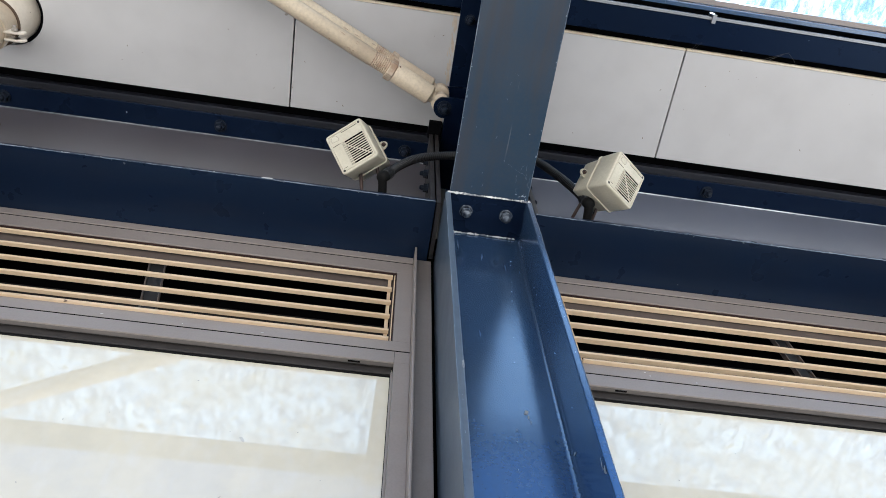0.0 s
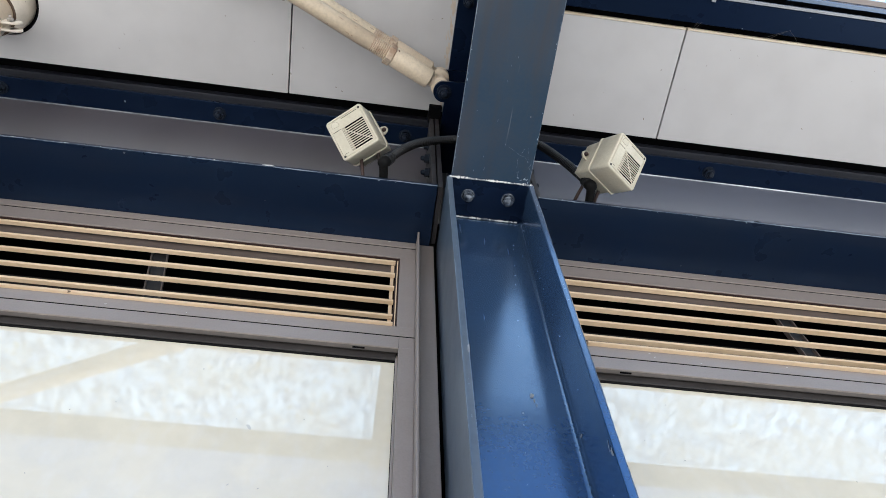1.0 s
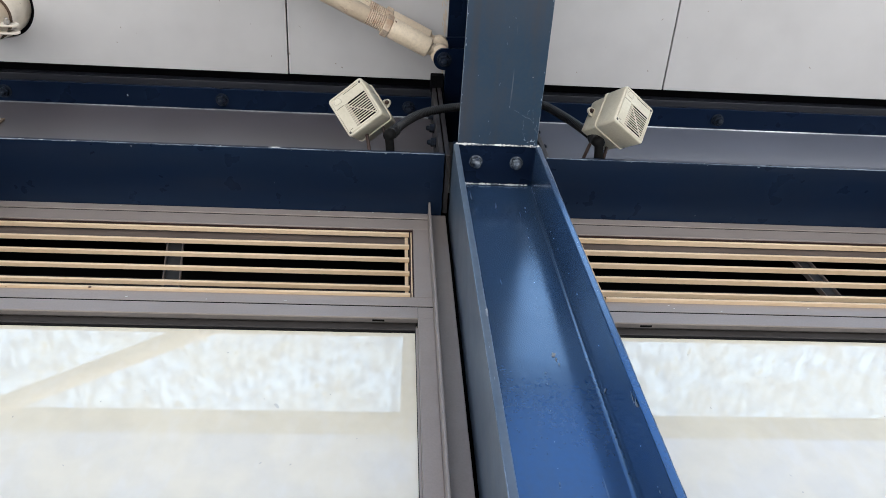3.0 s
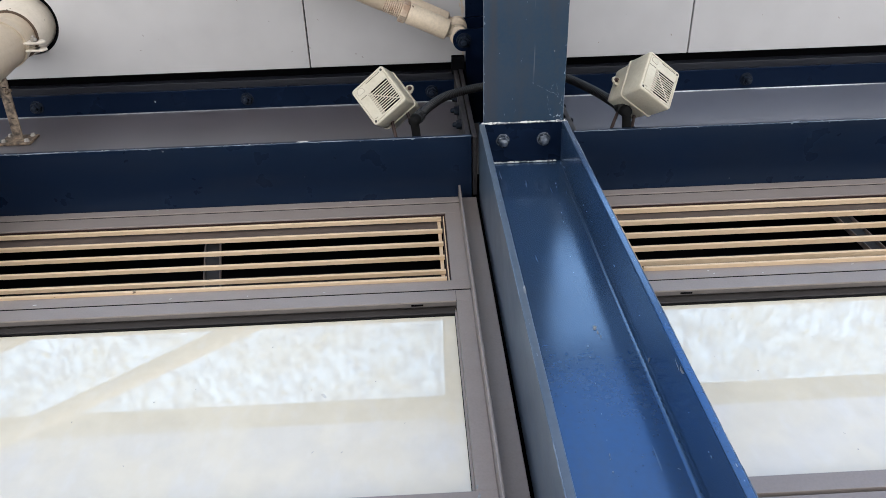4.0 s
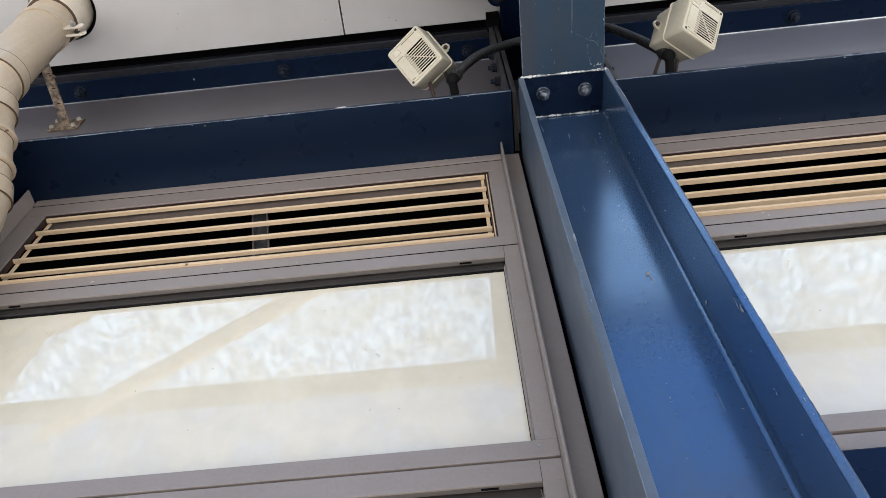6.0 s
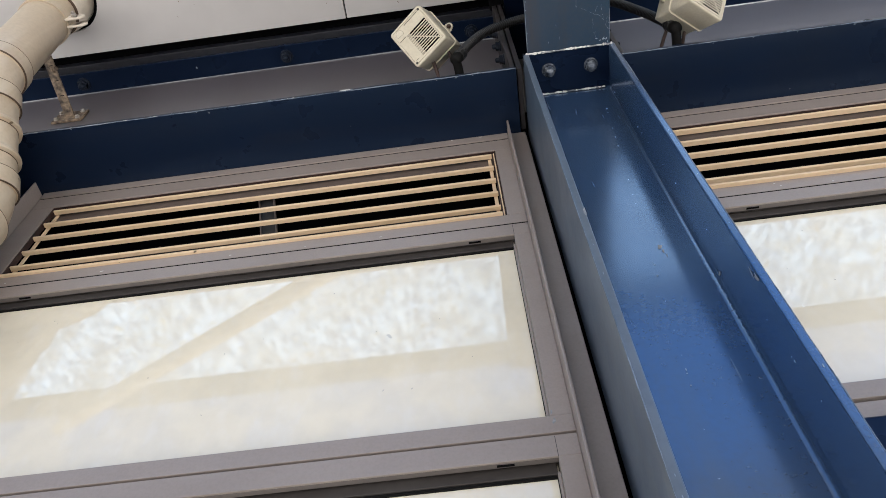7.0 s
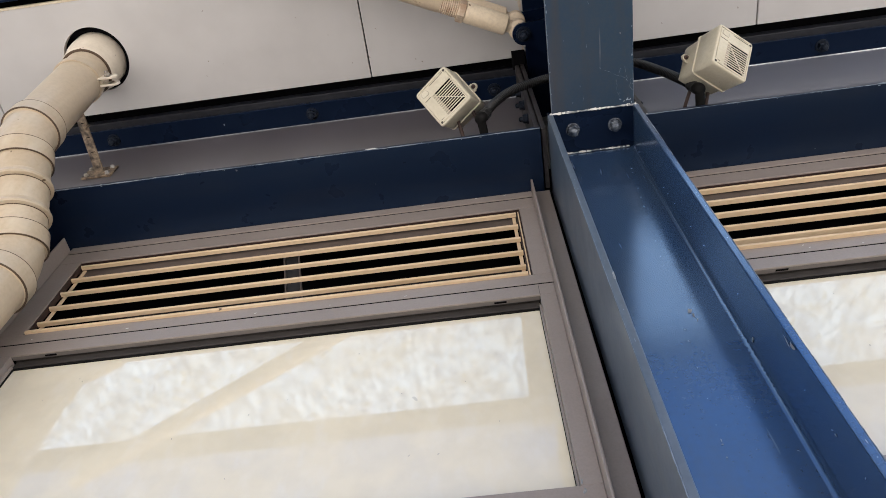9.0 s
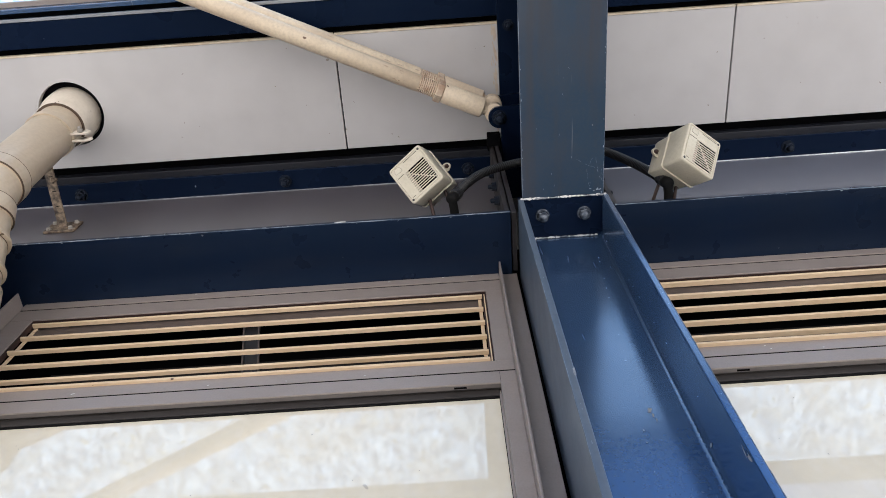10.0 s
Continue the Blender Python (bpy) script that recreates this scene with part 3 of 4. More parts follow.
tagged(part("upper_fascia", box(-4, 4, 0.047, 0.09, ZT + 0.0125, ZT + 0.045, 0.001), M_FASCIA), "grey metal strip above the facade beam", "trim", kind="structure")
tagged(part("roof_void", box(-4, 4, 0.105, 0.199, ZT + 0.02, 4.2, 0), M_VOID), "dark void above the soffit", "wall", kind="structure")


# ---- soffit ----
def soffit(x0, x1, hole=None):
    y0, y1, t = -0.301, 0.0208, 0.018
    p = thing("soffit_panel", ((x0 + x1) / 2, (y0 + y1) / 2, ZD), "white coated metal soffit panel with faint dust specks" + (", pipe hole" if hole else ""), "ceiling panel", "soffit panels")
    bm = bmesh.new()
    if hole:
        hx, hy, hr = hole
        angles = sorted([2 * math.pi * k / 56 for k in range(56)] + [math.atan2(b - hy, a - hx) % (2 * math.pi) for a in (x0, x1) for b in (y0, y1)])
        inner, outer = [], []
        for a in angles:
            c, s = math.cos(a), math.sin(a)
            far = min((((x1 if c > 0 else x0) - hx) / c) if abs(c) > 1e-9 else 1e9, (((y1 if s > 0 else y0) - hy) / s) if abs(s) > 1e-9 else 1e9)
            inner.append(bm.verts.new((hx + hr * c, hy + hr * s, ZD)))
            outer.append(bm.verts.new((hx + far * c, hy + far * s, ZD)))
        for k in range(len(angles)):
            j = (k + 1) % len(angles)
            bm.faces.new((inner[k], inner[j], outer[j], outer[k]))
        ext = bmesh.ops.extrude_face_region(bm, geom=bm.faces[:])["geom"]
        bmesh.ops.translate(bm, verts=[v for v in ext if isinstance(v, bmesh.types.BMVert)], vec=(0, 0, t))
    else:
        box(x0, x1, y0, y1, ZD, ZD + t, 0.0015, bm)
    part("sheet", bm, M_SOFFIT, p)
    rnd = random.Random(int(x0 * 100) + 900)
    spots = [((rnd.uniform(x0 + 0.03, x1 - 0.03), rnd.uniform(y0 + 0.02, y1 - 0.02), ZD), (0, 0, -1), (rnd.uniform(-1, 1), rnd.uniform(0.3, 1), 0), rnd.uniform(0.002, 0.009), rnd.uniform(0.0015, 0.003)) for _ in range(14)]
    tagged(part("dirt_specks", flakes(spots, int(x0 * 10) + 50), M_SPECK, p, "small dark dirt specks"), kind="stuff")
    if x0 < 0 < x1:
        runs = [((-0.1005 - 0.012 * rnd.random() ** 2, rnd.uniform(y0 + 0.01, y1 - 0.02), ZD), (0, 0, -1), (0.15, 1, 0), rnd.uniform(0.012, 0.05), rnd.uniform(0.003, 0.010)) for _ in range(34)]
        tagged(part("rust_stain", flakes(runs, 77), M_STAIN, p, "faint brown run-off stains"), kind="stuff")
    part("edge_return", box(x0, x1, y0 - 0.006, y0 - 0.0005, ZD - 0.001, ZD + 0.022, 0.0008), M_SOFFIT_EDGE, p, "yellowed stained edge")
    return p


PIPE_HOLE = (-1.309, -0.137, 0.091)
soffit(-2.732, -1.640)
soffit(-1.636, -0.5433, PIPE_HOLE)
soffit(-0.5393, 0.5527)
soffit(0.5567, 1.649)
soffit(1.653, 2.745)
# Both sheets are coloured black so the soffit gaps look deeply shaded.
tagged(part("roof_flashing", box(-4, 4, -0.416, 0.2, 3.724, 3.734, 0), M_VOID), "flashing between wall and canopy glass, blackened as gap shade", "roof", kind="structure")
tagged(part("soffit_backing", box(-4, 4, -0.3, 0.0, ZD + 0.03, ZD + 0.036, 0), M_VOID), "board above the soffit panels, blackened as gap shade", "ceiling", kind="structure")


# ---- glass canopy ----
def purlin(y0, y1, name_label):
    p = thing("purlin", (0, (y0 + y1) / 2, ZD), name_label, "beam", "canopy purlins")
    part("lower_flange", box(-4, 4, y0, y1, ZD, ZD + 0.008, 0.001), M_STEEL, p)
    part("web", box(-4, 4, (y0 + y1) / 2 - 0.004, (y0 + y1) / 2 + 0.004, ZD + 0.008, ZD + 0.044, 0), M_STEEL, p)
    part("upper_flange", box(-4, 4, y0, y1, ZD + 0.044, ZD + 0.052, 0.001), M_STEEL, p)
    return p


purlin(-0.3935, -0.3235, "navy steel purlin carrying the glass canopy")
purlin(-0.992, -0.922, "navy steel purlin at the canopy's outer edge")
trim = thing("edge_trim", (0, -0.398, ZD), "bright aluminium trim strip along the purlin", "trim", kind="structure")
part("strip", box(-4, 4, -0.403, -0.3945, ZD - 0.003, ZD + 0.012, 0.001), M_ALU_BRIGHT, trim)
for cx in (-1.9, 0.605, 1.9):
    part("clip", box(cx - 0.006, cx + 0.006, -0.410, -0.386, ZD - 0.008, ZD + 0.03, 0.001), M_ALU_BRIGHT, trim, "small pale clip")
gf = thing("glazing_bar", (0, -0.427, ZD), "navy glazing bar under the roof glass", "glazing bar")
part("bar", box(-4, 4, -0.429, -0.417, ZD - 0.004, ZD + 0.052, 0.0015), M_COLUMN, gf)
part("gasket", box(-4, 4, -0.444, -0.4295, ZD + 0.034, ZD + 0.0525, 0.001), M_ALU, gf, "grey gasket strip")
for gx in (-3.5575, -2.1345, -0.7115, 0.7115, 2.1345, 3.5575):
    gp = part("glass_pane", box(gx - 0.7095, gx + 0.7095, -1.01, -0.417, ZD + 0.053, ZD + 0.064, 0), M_GLASS_CLEAR)
    gp.data.materials.append(M_GLASS)
    for poly in gp.data.polygons:
        poly.material_index = int(poly.normal.z > 0.9)
    tagged(gp, "roof glass pane under pale streaked dirt", "glass pane", "roof panes")


# ---- tie rods ----
def tie_rod(eye, way, label, r=0.0215):
    way = Vector(way).normalized()
    eye = Vector(eye)
    t = thing("tie_rod", eye, label, "tie rod", "tie rods under the canopy")
    at = lambda d: eye + way * d  # noqa: E731
    bm = ring_sweep([(eye + Vector((0, 0, -0.019)), (0, 0, 1), 0.017), (eye + Vector((0, 0, -0.013)), (0, 0, 1), 0.0255), (eye + Vector((0, 0, 0.013)), (0, 0, 1), 0.0255), (eye + Vector((0, 0, 0.018)), (0, 0, 1), 0.014)], seg=24)
    ring_sweep([(at(0.015), way, 0.016), (at(0.045), way, 0.018)], bm)
    part("eye", bm, M_ROD, t, smooth=40)
    part("sleeve", ring_sweep([(at(0.032), way, r * 1.05), (at(0.036), way, r * 1.27), (at(0.144), way, r * 1.27), (at(0.148), way, r * 1.15)]), M_ROD, t, smooth=40)
    part("lock_nut", rod(at(0.1485), at(0.168), r * 1.40, seg=6, bevel=0.002), M_THREAD, t, "rust-stained hexagon nut")
    n = 18
    part("thread", ring_sweep([(at(0.168 + 0.048 * k / n), way, r * (1.05 if k % 2 else 0.93)) for k in range(n + 1)], seg=20), M_THREAD, t, "bare rusty thread")
    part("bar", ring_sweep([(at(0.212), way, r * 0.92), (at(0.219), way, r * 1.06), (at(1.95), way, r * 1.06)]), M_ROD, t, smooth=40)
    side = way.cross(Vector((0, 0, 1))).normalized()
    rnd = random.Random(int(r * 1e4))
    worn = []
    for _ in range(16):
        a = rnd.uniform(-2.6, -0.5)
        nrm = side * math.cos(a) + Vector((0, 0, 1)) * math.sin(a)
        worn.append((at(0.222 + abs(rnd.gauss(0, 0.07))) + nrm * (r * 1.06 + 0.0002), nrm, way, rnd.uniform(0.006, 0.02), rnd.uniform(0.002, 0.006)))
    tagged(part("flaked_paint", flakes(worn, 31), M_THREAD, t, "brown patches of flaked paint"), kind="stuff")
    return t


ROD_WAY = (-0.905, -0.425, -0.01)
tie_rod((-0.119, -0.092, 3.515), ROD_WAY, "cream painted tie rod with threaded turnbuckle end")
tie_rod((-0.120, -0.101, 3.568), ROD_WAY, "cream painted tie rod just above the first", 0.0205)


# ---- floodlights ----
def rounded_box(w, h, r, stations, bm=None):
    """A box with rounded upright edges, skinned through stations of (z, growth)."""
    bm = bm or bmesh.new()
    loops = []
    for z, grow in stations:
        ring = []
        for qx, qy, a0 in ((1, 1, 0), (-1, 1, 90), (-1, -1, 180), (1, -1, 270)):
            for da in (0, 18, 36, 54, 72, 90):
                a = radians(a0 + da)
                rr = max(0.001, r + grow)
                ring.append(bm.verts.new((qx * (w / 2 - r) + rr * math.cos(a), qy * (h / 2 - r) + rr * math.sin(a), z)))
        loops.append(ring)
    for p0, p1 in zip(loops, loops[1:]):
        for q in range(len(p0)):
            bm.faces.new((p0[q], p0[(q + 1) % len(p0)], p1[(q + 1) % len(p0)], p1[q]))
    bm.faces.new(loops[0])
    bm.faces.new(loops[-1])
    return bm


def flood(c, u, v, n, w, h, d, label, lug):
    u, v, n = (Vector(a).normalized() for a in (u, v, n))
    v = n.cross(u).normalized()
    u = v.cross(n).normalized()
    turn = Matrix((u, v, n)).transposed()
    L = thing("floodlight", c, label, "floodlight", "floodlights beside the column", turn=turn)
    mid = -0.5 * d
    back = [(-d, -0.0112), (-d + 0.004, -0.0085), (-d + 0.012, -0.0065), (mid - 0.009, -0.0045), (mid - 0.0045, -0.0045)]
    part("back_shell", rounded_box(w, h, 0.012, back), M_LAMP, L, local=True, smooth=35)
    lip = [(mid - 0.0045, -0.004), (mid - 0.004, 0.0006), (mid - 0.0005, 0.0008), (mid, -0.001)]
    part("seam_lip", rounded_box(w, h, 0.010, lip), M_LAMP, L, "raised seam round the casing", local=True, smooth=35)
    front = [(mid, -0.0025), (mid + 0.002, -0.0022), (mid + 0.004, -0.0012), (-0.002, 0.0), (0.001, -0.0005), (0.0026, -0.0020), (0.003, -0.0036), (0.0028, -0.0052), (0.0012, -0.0060)]
    part("front_shell", rounded_box(w, h, 0.0085, front), M_LAMP, L, local=True, smooth=35)
    X = lambda k: (k - 0.5) * w  # noqa: E731
    Y = lambda k: (k - 0.5) * h  # noqa: E731
    # cover plate with an open field of bars
    gx0, gx1, gy0, gy1 = X(0.31), X(0.89), Y(0.31), Y(0.9)
    part("grille_back", box(gx0, gx1, gy0, gy1, 0.0012, 0.00135, 0), M_VOID, L, "black grille opening", local=True)
    part("reflector_edge", box(gx0, gx1, gy0, gy0 + 0.16 * (gy1 - gy0), 0.00136, 0.00175, 0), M_LAMP_DIM, L, "dusty reflector behind the bars", local=True)
    cover = bmesh.new()
    for a in ((X(0.075), gx0, Y(0.075), Y(0.925)), (gx1, X(0.925), Y(0.075), Y(0.925)), (gx0, gx1, Y(0.075), gy0), (gx0, gx1, gy1, Y(0.925))):
        box(*a, 0.001, 0.0026, 0.0, cover)
    cov = part("cover", cover, M_LAMP, L, local=True)
    nb = 11
    for i in range(nb - 1):
        x = gx0 + (gx1 - gx0) * (i + 1) / nb
        part("grille_bar", box(x - 0.0011, x + 0.0011, gy0, gy1, 0.0015, 0.0027, 0), M_LAMP, cov, local=True)
    q0, q1 = Vector((gx0, gy0, 0.0023)), Vector((gx1, gy1, 0.0023))
    part("cross_bar", ring_sweep([(q0, q1 - q0, 0.0012), (q1, q1 - q0, 0.0012)], seg=8), M_LAMP, cov, local=True)
    # half-round finger recess with a slot beside it
    cx, cy = X(0.17), Y(0.21)
    for r0, z0, z1, mt in ((0.0100, 0.0026, 0.0030, M_LAMP_DIM), (0.0088, 0.0027, 0.0035, M_LAMP)):
        bm = bmesh.new()
        arc = [(cx + r0 * math.cos(a), cy + r0 * math.sin(a)) for a in (radians(55 + 18.5 * k) for k in range(14))]
        f0 = bm.faces.new([bm.verts.new((*p, z0)) for p in arc])
        ext = bmesh.ops.extrude_face_region(bm, geom=[f0])["geom"]
        bmesh.ops.translate(bm, verts=[q for q in ext if isinstance(q, bmesh.types.BMVert)], vec=(0, 0, z1 - z0))
        part("finger_recess", bm, mt, cov, "half-round recess", local=True)
    for a in ((X(0.09), X(0.102), Y(0.42), Y(0.86)), (X(0.30), X(0.312), Y(0.09), Y(0.29)), (X(0.86), X(0.868), Y(0.10), Y(0.20))):
        part("groove", box(*a, 0.0022, 0.0029, 0), M_LAMP_DARK, cov, "dark slot", local=True)
    for a, b in ((0.085, 0.915), (0.915, 0.085)):
        part("screw_boss", ring_sweep([((X(a), Y(b), 0.001), (0, 0, 1), 0.0062), ((X(a), Y(b), 0.0032), (0, 0, 1), 0.0058)], seg=16), M_LAMP, cov, local=True, smooth=40)
        part("screw", rod((X(a), Y(b), 0.001), (X(a), Y(b), 0.0036), 0.0036, seg=12, bevel=0.0008), M_LAMP_DARK, cov, "dark stained screw", local=True)
    # fixing lug on the side of the casing
    ly = h / 2 * lug
    bm = box(-0.011, 0.011, *sorted((ly * 0.86, ly + 0.004 * lug)), -d * 0.80, -d * 0.80 + 0.006, 0.002)
    rod((0, ly + 0.004 * lug, -d * 0.80), (0, ly + 0.004 * lug, -d * 0.80 + 0.006), 0.0088, bm, 20, 0.001)
    part("lug", bm, M_LAMP, L, local=True, smooth=35)
    part("lug_bolt", hex_bolt((0, ly + 0.004 * lug, -d * 0.80 + 0.006), (0, 0, 1), 0.0085, tip=False), M_BRACKET, L, "rusty fixing bolt", local=True)
    return L


FL = flood((-0.3273, -0.0421, 3.1962), (0.534, 0.606, -0.59), (0.773, -0.632, 0.05), (-0.343, -0.483, -0.806), 0.106, 0.099, 0.122, "ivory square floodlight with barred cover, facing down", 1)
FR = flood((0.3145, -0.071, 3.1395), (-0.379, 0.584, -0.718), (0.784, 0.615, 0.086), (0.492, -0.529, -0.691), 0.103, 0.100, 0.116, "ivory square floodlight with barred cover, turned aside", -1)


def conduit(points, label):
    c = thing("cable_conduit", points[0], label, "conduit", "conduits to the floodlights")
    part("hose", tube(points, 0.0100, steps=16, seg=16, ribs=0.0013, pitch=0.0052), M_BLACK, c)
    p, q = Vector(points[0]), Vector(points[1])
    d = (p - q).normalized()
    part("gland", ring_sweep([(p - d * 0.004, d, 0.0125), (p - d * 0.003, d, 0.0145), (p + d * 0.010, d, 0.0145), (p + d * 0.011, d, 0.012)], seg=10), M_BLACK, c)
    part("lock_ring", ring_sweep([(p - d * 0.016, d, 0.0122), (p - d * 0.013, d, 0.0140), (p - d * 0.008, d, 0.0140), (p - d * 0.005, d, 0.0122)], seg=8), M_BLACK, c)
    # rounded elbow and the lead that goes on to the beam
    e = p + d * 0.024
    part("elbow", ring_sweep([(p + d * 0.010, d, 0.0125), (p + d * 0.016, d, 0.0138), (e, d, 0.0140), (e + d * 0.006, d, 0.0125), (e + d * 0.010, d, 0.0070)], seg=18), M_RUBBER, c, smooth=50)
    part("lead", tube([e, e + Vector((0.004, 0.04, 0.0)), Vector((e.x + 0.004, 0.128, e.z - 0.005))], 0.0105, seg=12), M_RUBBER, c, smooth=40)
    return c


conduit([(-0.237, 0.011, 3.188), (-0.209, 0.007, 3.246), (-0.161, 0.003, 3.308), (-0.081, 0.003, 3.3595), (-0.004, 0.003, 3.376)], "black corrugated conduit arching to the floodlight")
conduit([(0.242, 0.003, 3.170), (0.231, 0.003, 3.218), (0.2035, 0.003, 3.3025), (0.1545, 0.003, 3.4055), (0.085, 0.003, 3.449), (0.007, 0.003, 3.459)], "black corrugated conduit drooping to the floodlight")


def bracket(x, back, label):
    b = thing("lamp_bracket", (x, 0.126, 3.155), label, "bracket", "brackets of the floodlights")
    part("wall_plate", box(x - 0.04, x + 0.04, 0.122, 0.1275, 3.13, 3.2), M_BRACKET, b)
    for dx in (-0.026, 0.024):
        part("arm", tube([(x + dx, 0.124, 3.165), (x + dx, 0.066, 3.167), Vector(back) + Vector((dx * 0.8, 0, 0))], 0.0042, seg=8), M_BRACKET, b, smooth=50)
    return b


bracket(-0.265, (-0.285, 0.005, 3.225), "dark rusty bracket behind the floodlight")
bracket(0.245, (0.262, 0.0, 3.18), "dark rusty bracket under the floodlight")


# ---- rainwater pipe ----
def downpipe():
    t = thing("downpipe", (-1.242, 0.081, 0), "aged cream plastic rainwater pipe with offset bends", "pipe")
    r = 0.06
    a, b, c, d, e = (Vector(p) for p in ((-1.318, -0.135, 3.73), (-1.298, -0.090, 3.141), (-1.271, -0.005, 2.9905), (-1.244, 0.078, 2.838), (-1.242, 0.081, 0.05)))

    def bend(p, q, s, out):
        u, w = (q - p).normalized(), (s - q).normalized()
        p0, p1 = q - u * out, q + w * out
        return [(p0 * (1 - k) ** 2 + q * 2 * k * (1 - k) + p1 * k * k, (u * (1 - k) + w * k), r) for k in (i / 10 for i in range(11))], p0, p1, u, w

    d1 = (b - a).normalized()
    top = a + d1 * 0.08
    part("socket", ring_sweep([(a, d1, 0.0775), (a + d1 * 0.088, d1, 0.0775), (a + d1 * 0.106, d1, 0.0765), (a + d1 * 0.122, d1, 0.0735), (a + d1 * 0.134, d1, 0.0695), (a + d1 * 0.158, d1, 0.0685), (a + d1 * 0.161, d1, 0.0660), (a + d1 * 0.162, d1, 0.0605)], seg=48), M_PVC_SOCKET, t, "wide speckled socket under the soffit", smooth=40)
    part("seam", ring_sweep([(a + d1 * 0.1615, d1, 0.0668), (a + d1 * 0.1635, d1, 0.0668)], seg=40), M_PVC_JOINT, t, "brown joint line")
    b1, s0, s1, u0, u1 = bend(a, b, c, 0.07)
    b2, s2, s3, u2, u3 = bend(b, c, d, 0.02)
    b3, s4, s5, u4, u5 = bend(c, d, e, 0.07)
    part("pipe", ring_sweep([(top, d1, r), (s0, d1, r)], seg=40), M_PVC, t, smooth=40)
    part("bend", ring_sweep(b1, seg=40), M_PVC, t, smooth=40)
    part("pipe", ring_sweep([(s1, u1, r), *b2, (s4, u3, r)], seg=40), M_PVC, t, smooth=40)
    for k in (0.34, 0.72):   # swollen push-fit collars on the offset length
        p = s1.lerp(s4, k)
        u = u1.lerp(u3, k).normalized()
        part("swollen_collar", ring_sweep([(p - u * 0.016, u, r), (p - u * 0.013, u, r + 0.0035), (p - u * 0.006, u, r + 0.004), (p, u, r + 0.0085), (p + u * 0.006, u, r + 0.008), (p + u * 0.009, u, r)], seg=40), M_PVC, t, smooth=40)
        part("seam", ring_sweep([(p + u * 0.0088, u, r + 0.0012), (p + u * 0.0100, u, r + 0.0012)], seg=40), M_PVC_JOINT, t, "brown joint line")
    part("bend", ring_sweep(b3, seg=40), M_PVC, t, smooth=40)
    part("pipe", ring_sweep([(s5, u5, r), (e, u5, r)], seg=40), M_PVC, t, smooth=40)
    for p, u in ((s0 + d1 * 0.01, d1), (s1 - u1 * 0.01, u1), (s4 + u3 * 0.01, u3), (s5 - u5 * 0.01, u5)):
        part("collar", ring_sweep([(p - u * 0.022, u, r), (p - u * 0.02, u, r + 0.006), (p + u * 0.02, u, r + 0.006), (p + u * 0.022, u, r)], seg=40), M_PVC, t, smooth=40)
        for k in (-0.0205, 0.0205):
            part("seam", ring_sweep([(p + u * (k - 0.0007), u, r + 0.0063), (p + u * (k + 0.0007), u, r + 0.0063)], seg=40), M_PVC_JOINT, t, "brown joint line")
    return a, d1


pa, pd = downpipe()


def pipe_clamp():
    c = pa + pd * 0.228
    t = thing("pipe_clamp", (-1.3135, 0.128, 3.437), "rusty cream pipe clamp on a strut bolted to the beam", "pipe clamp")
    part("ring", ring_sweep([(c - pd * 0.012, pd, 0.0605), (c - pd * 0.012, pd, 0.0645), (c + pd * 0.012, pd, 0.0645), (c + pd * 0.012, pd, 0.0605)], seg=40, caps=False), M_PVC, t, smooth=40)
    side = Vector((1, 0.15, 0)).normalized()
    for k in (-0.006, 0.006):
        ear = bmesh.new()
        p = c + side * 0.06 + Vector((0, k * 1.6, 0))
        box(p.x, p.x + 0.034, p.y - 0.0030, p.y + 0.0030, p.z - 0.016, p.z + 0.016, 0.002, ear)
        rod((p.x + 0.034, p.y - 0.0030, p.z), (p.x + 0.034, p.y + 0.0030, p.z), 0.016, ear, 20, 0.001)
        part("ear", ear, M_PVC_SOCKET, t)
    p = c + side * 0.083
    part("clamp_bolt", hex_bolt((p.x, p.y - 0.013, p.z), (0, -1, 0), 0.016), M_ZINC, t, "bare metal bolt", smooth=30)
    foot = Vector((-1.3135, 0.128, 3.437))
    start = c + Vector((-0.026, 0.052, -0.01))
    bm = bmesh.new()
    way = foot - start
    box(-0.013, 0.013, -0.0025, 0.0025, 0, way.length, 0.001, bm)
    bmesh.ops.transform(bm, matrix=Matrix.Translation(start) @ way.to_track_quat("Z", "Y").to_matrix().to_4x4(), verts=bm.verts)
    part("strut", bm, M_RUST, t)
    for k in (0.3, 0.5, 0.7):
        q = start.lerp(foot, k)
        part("strut_slot", rod(q + Vector((0.002, -0.0035, 0.0)), q + Vector((0.002, -0.0026, 0.0)), 0.006, seg=12), M_VOID, t, "dark slot")
    part("strut_bolt", hex_bolt(start.lerp(foot, 0.35) + Vector((0.003, 0, 0)), (1, -0.3, 0), 0.014), M_RUST, t)
    part("foot_plate", box(foot.x - 0.042, foot.x + 0.042, 0.121, 0.1275, foot.z - 0.032, foot.z + 0.032, 0.0015), M_RUST, t)
    for sx in (-0.03, 0.03):
        for sz in (-0.02, 0.02):
            part("screw", hex_bolt((foot.x + sx, 0.121, foot.z + sz), (0, -1, 0), 0.011, tip=False), M_ZINC, t)


pipe_clamp()


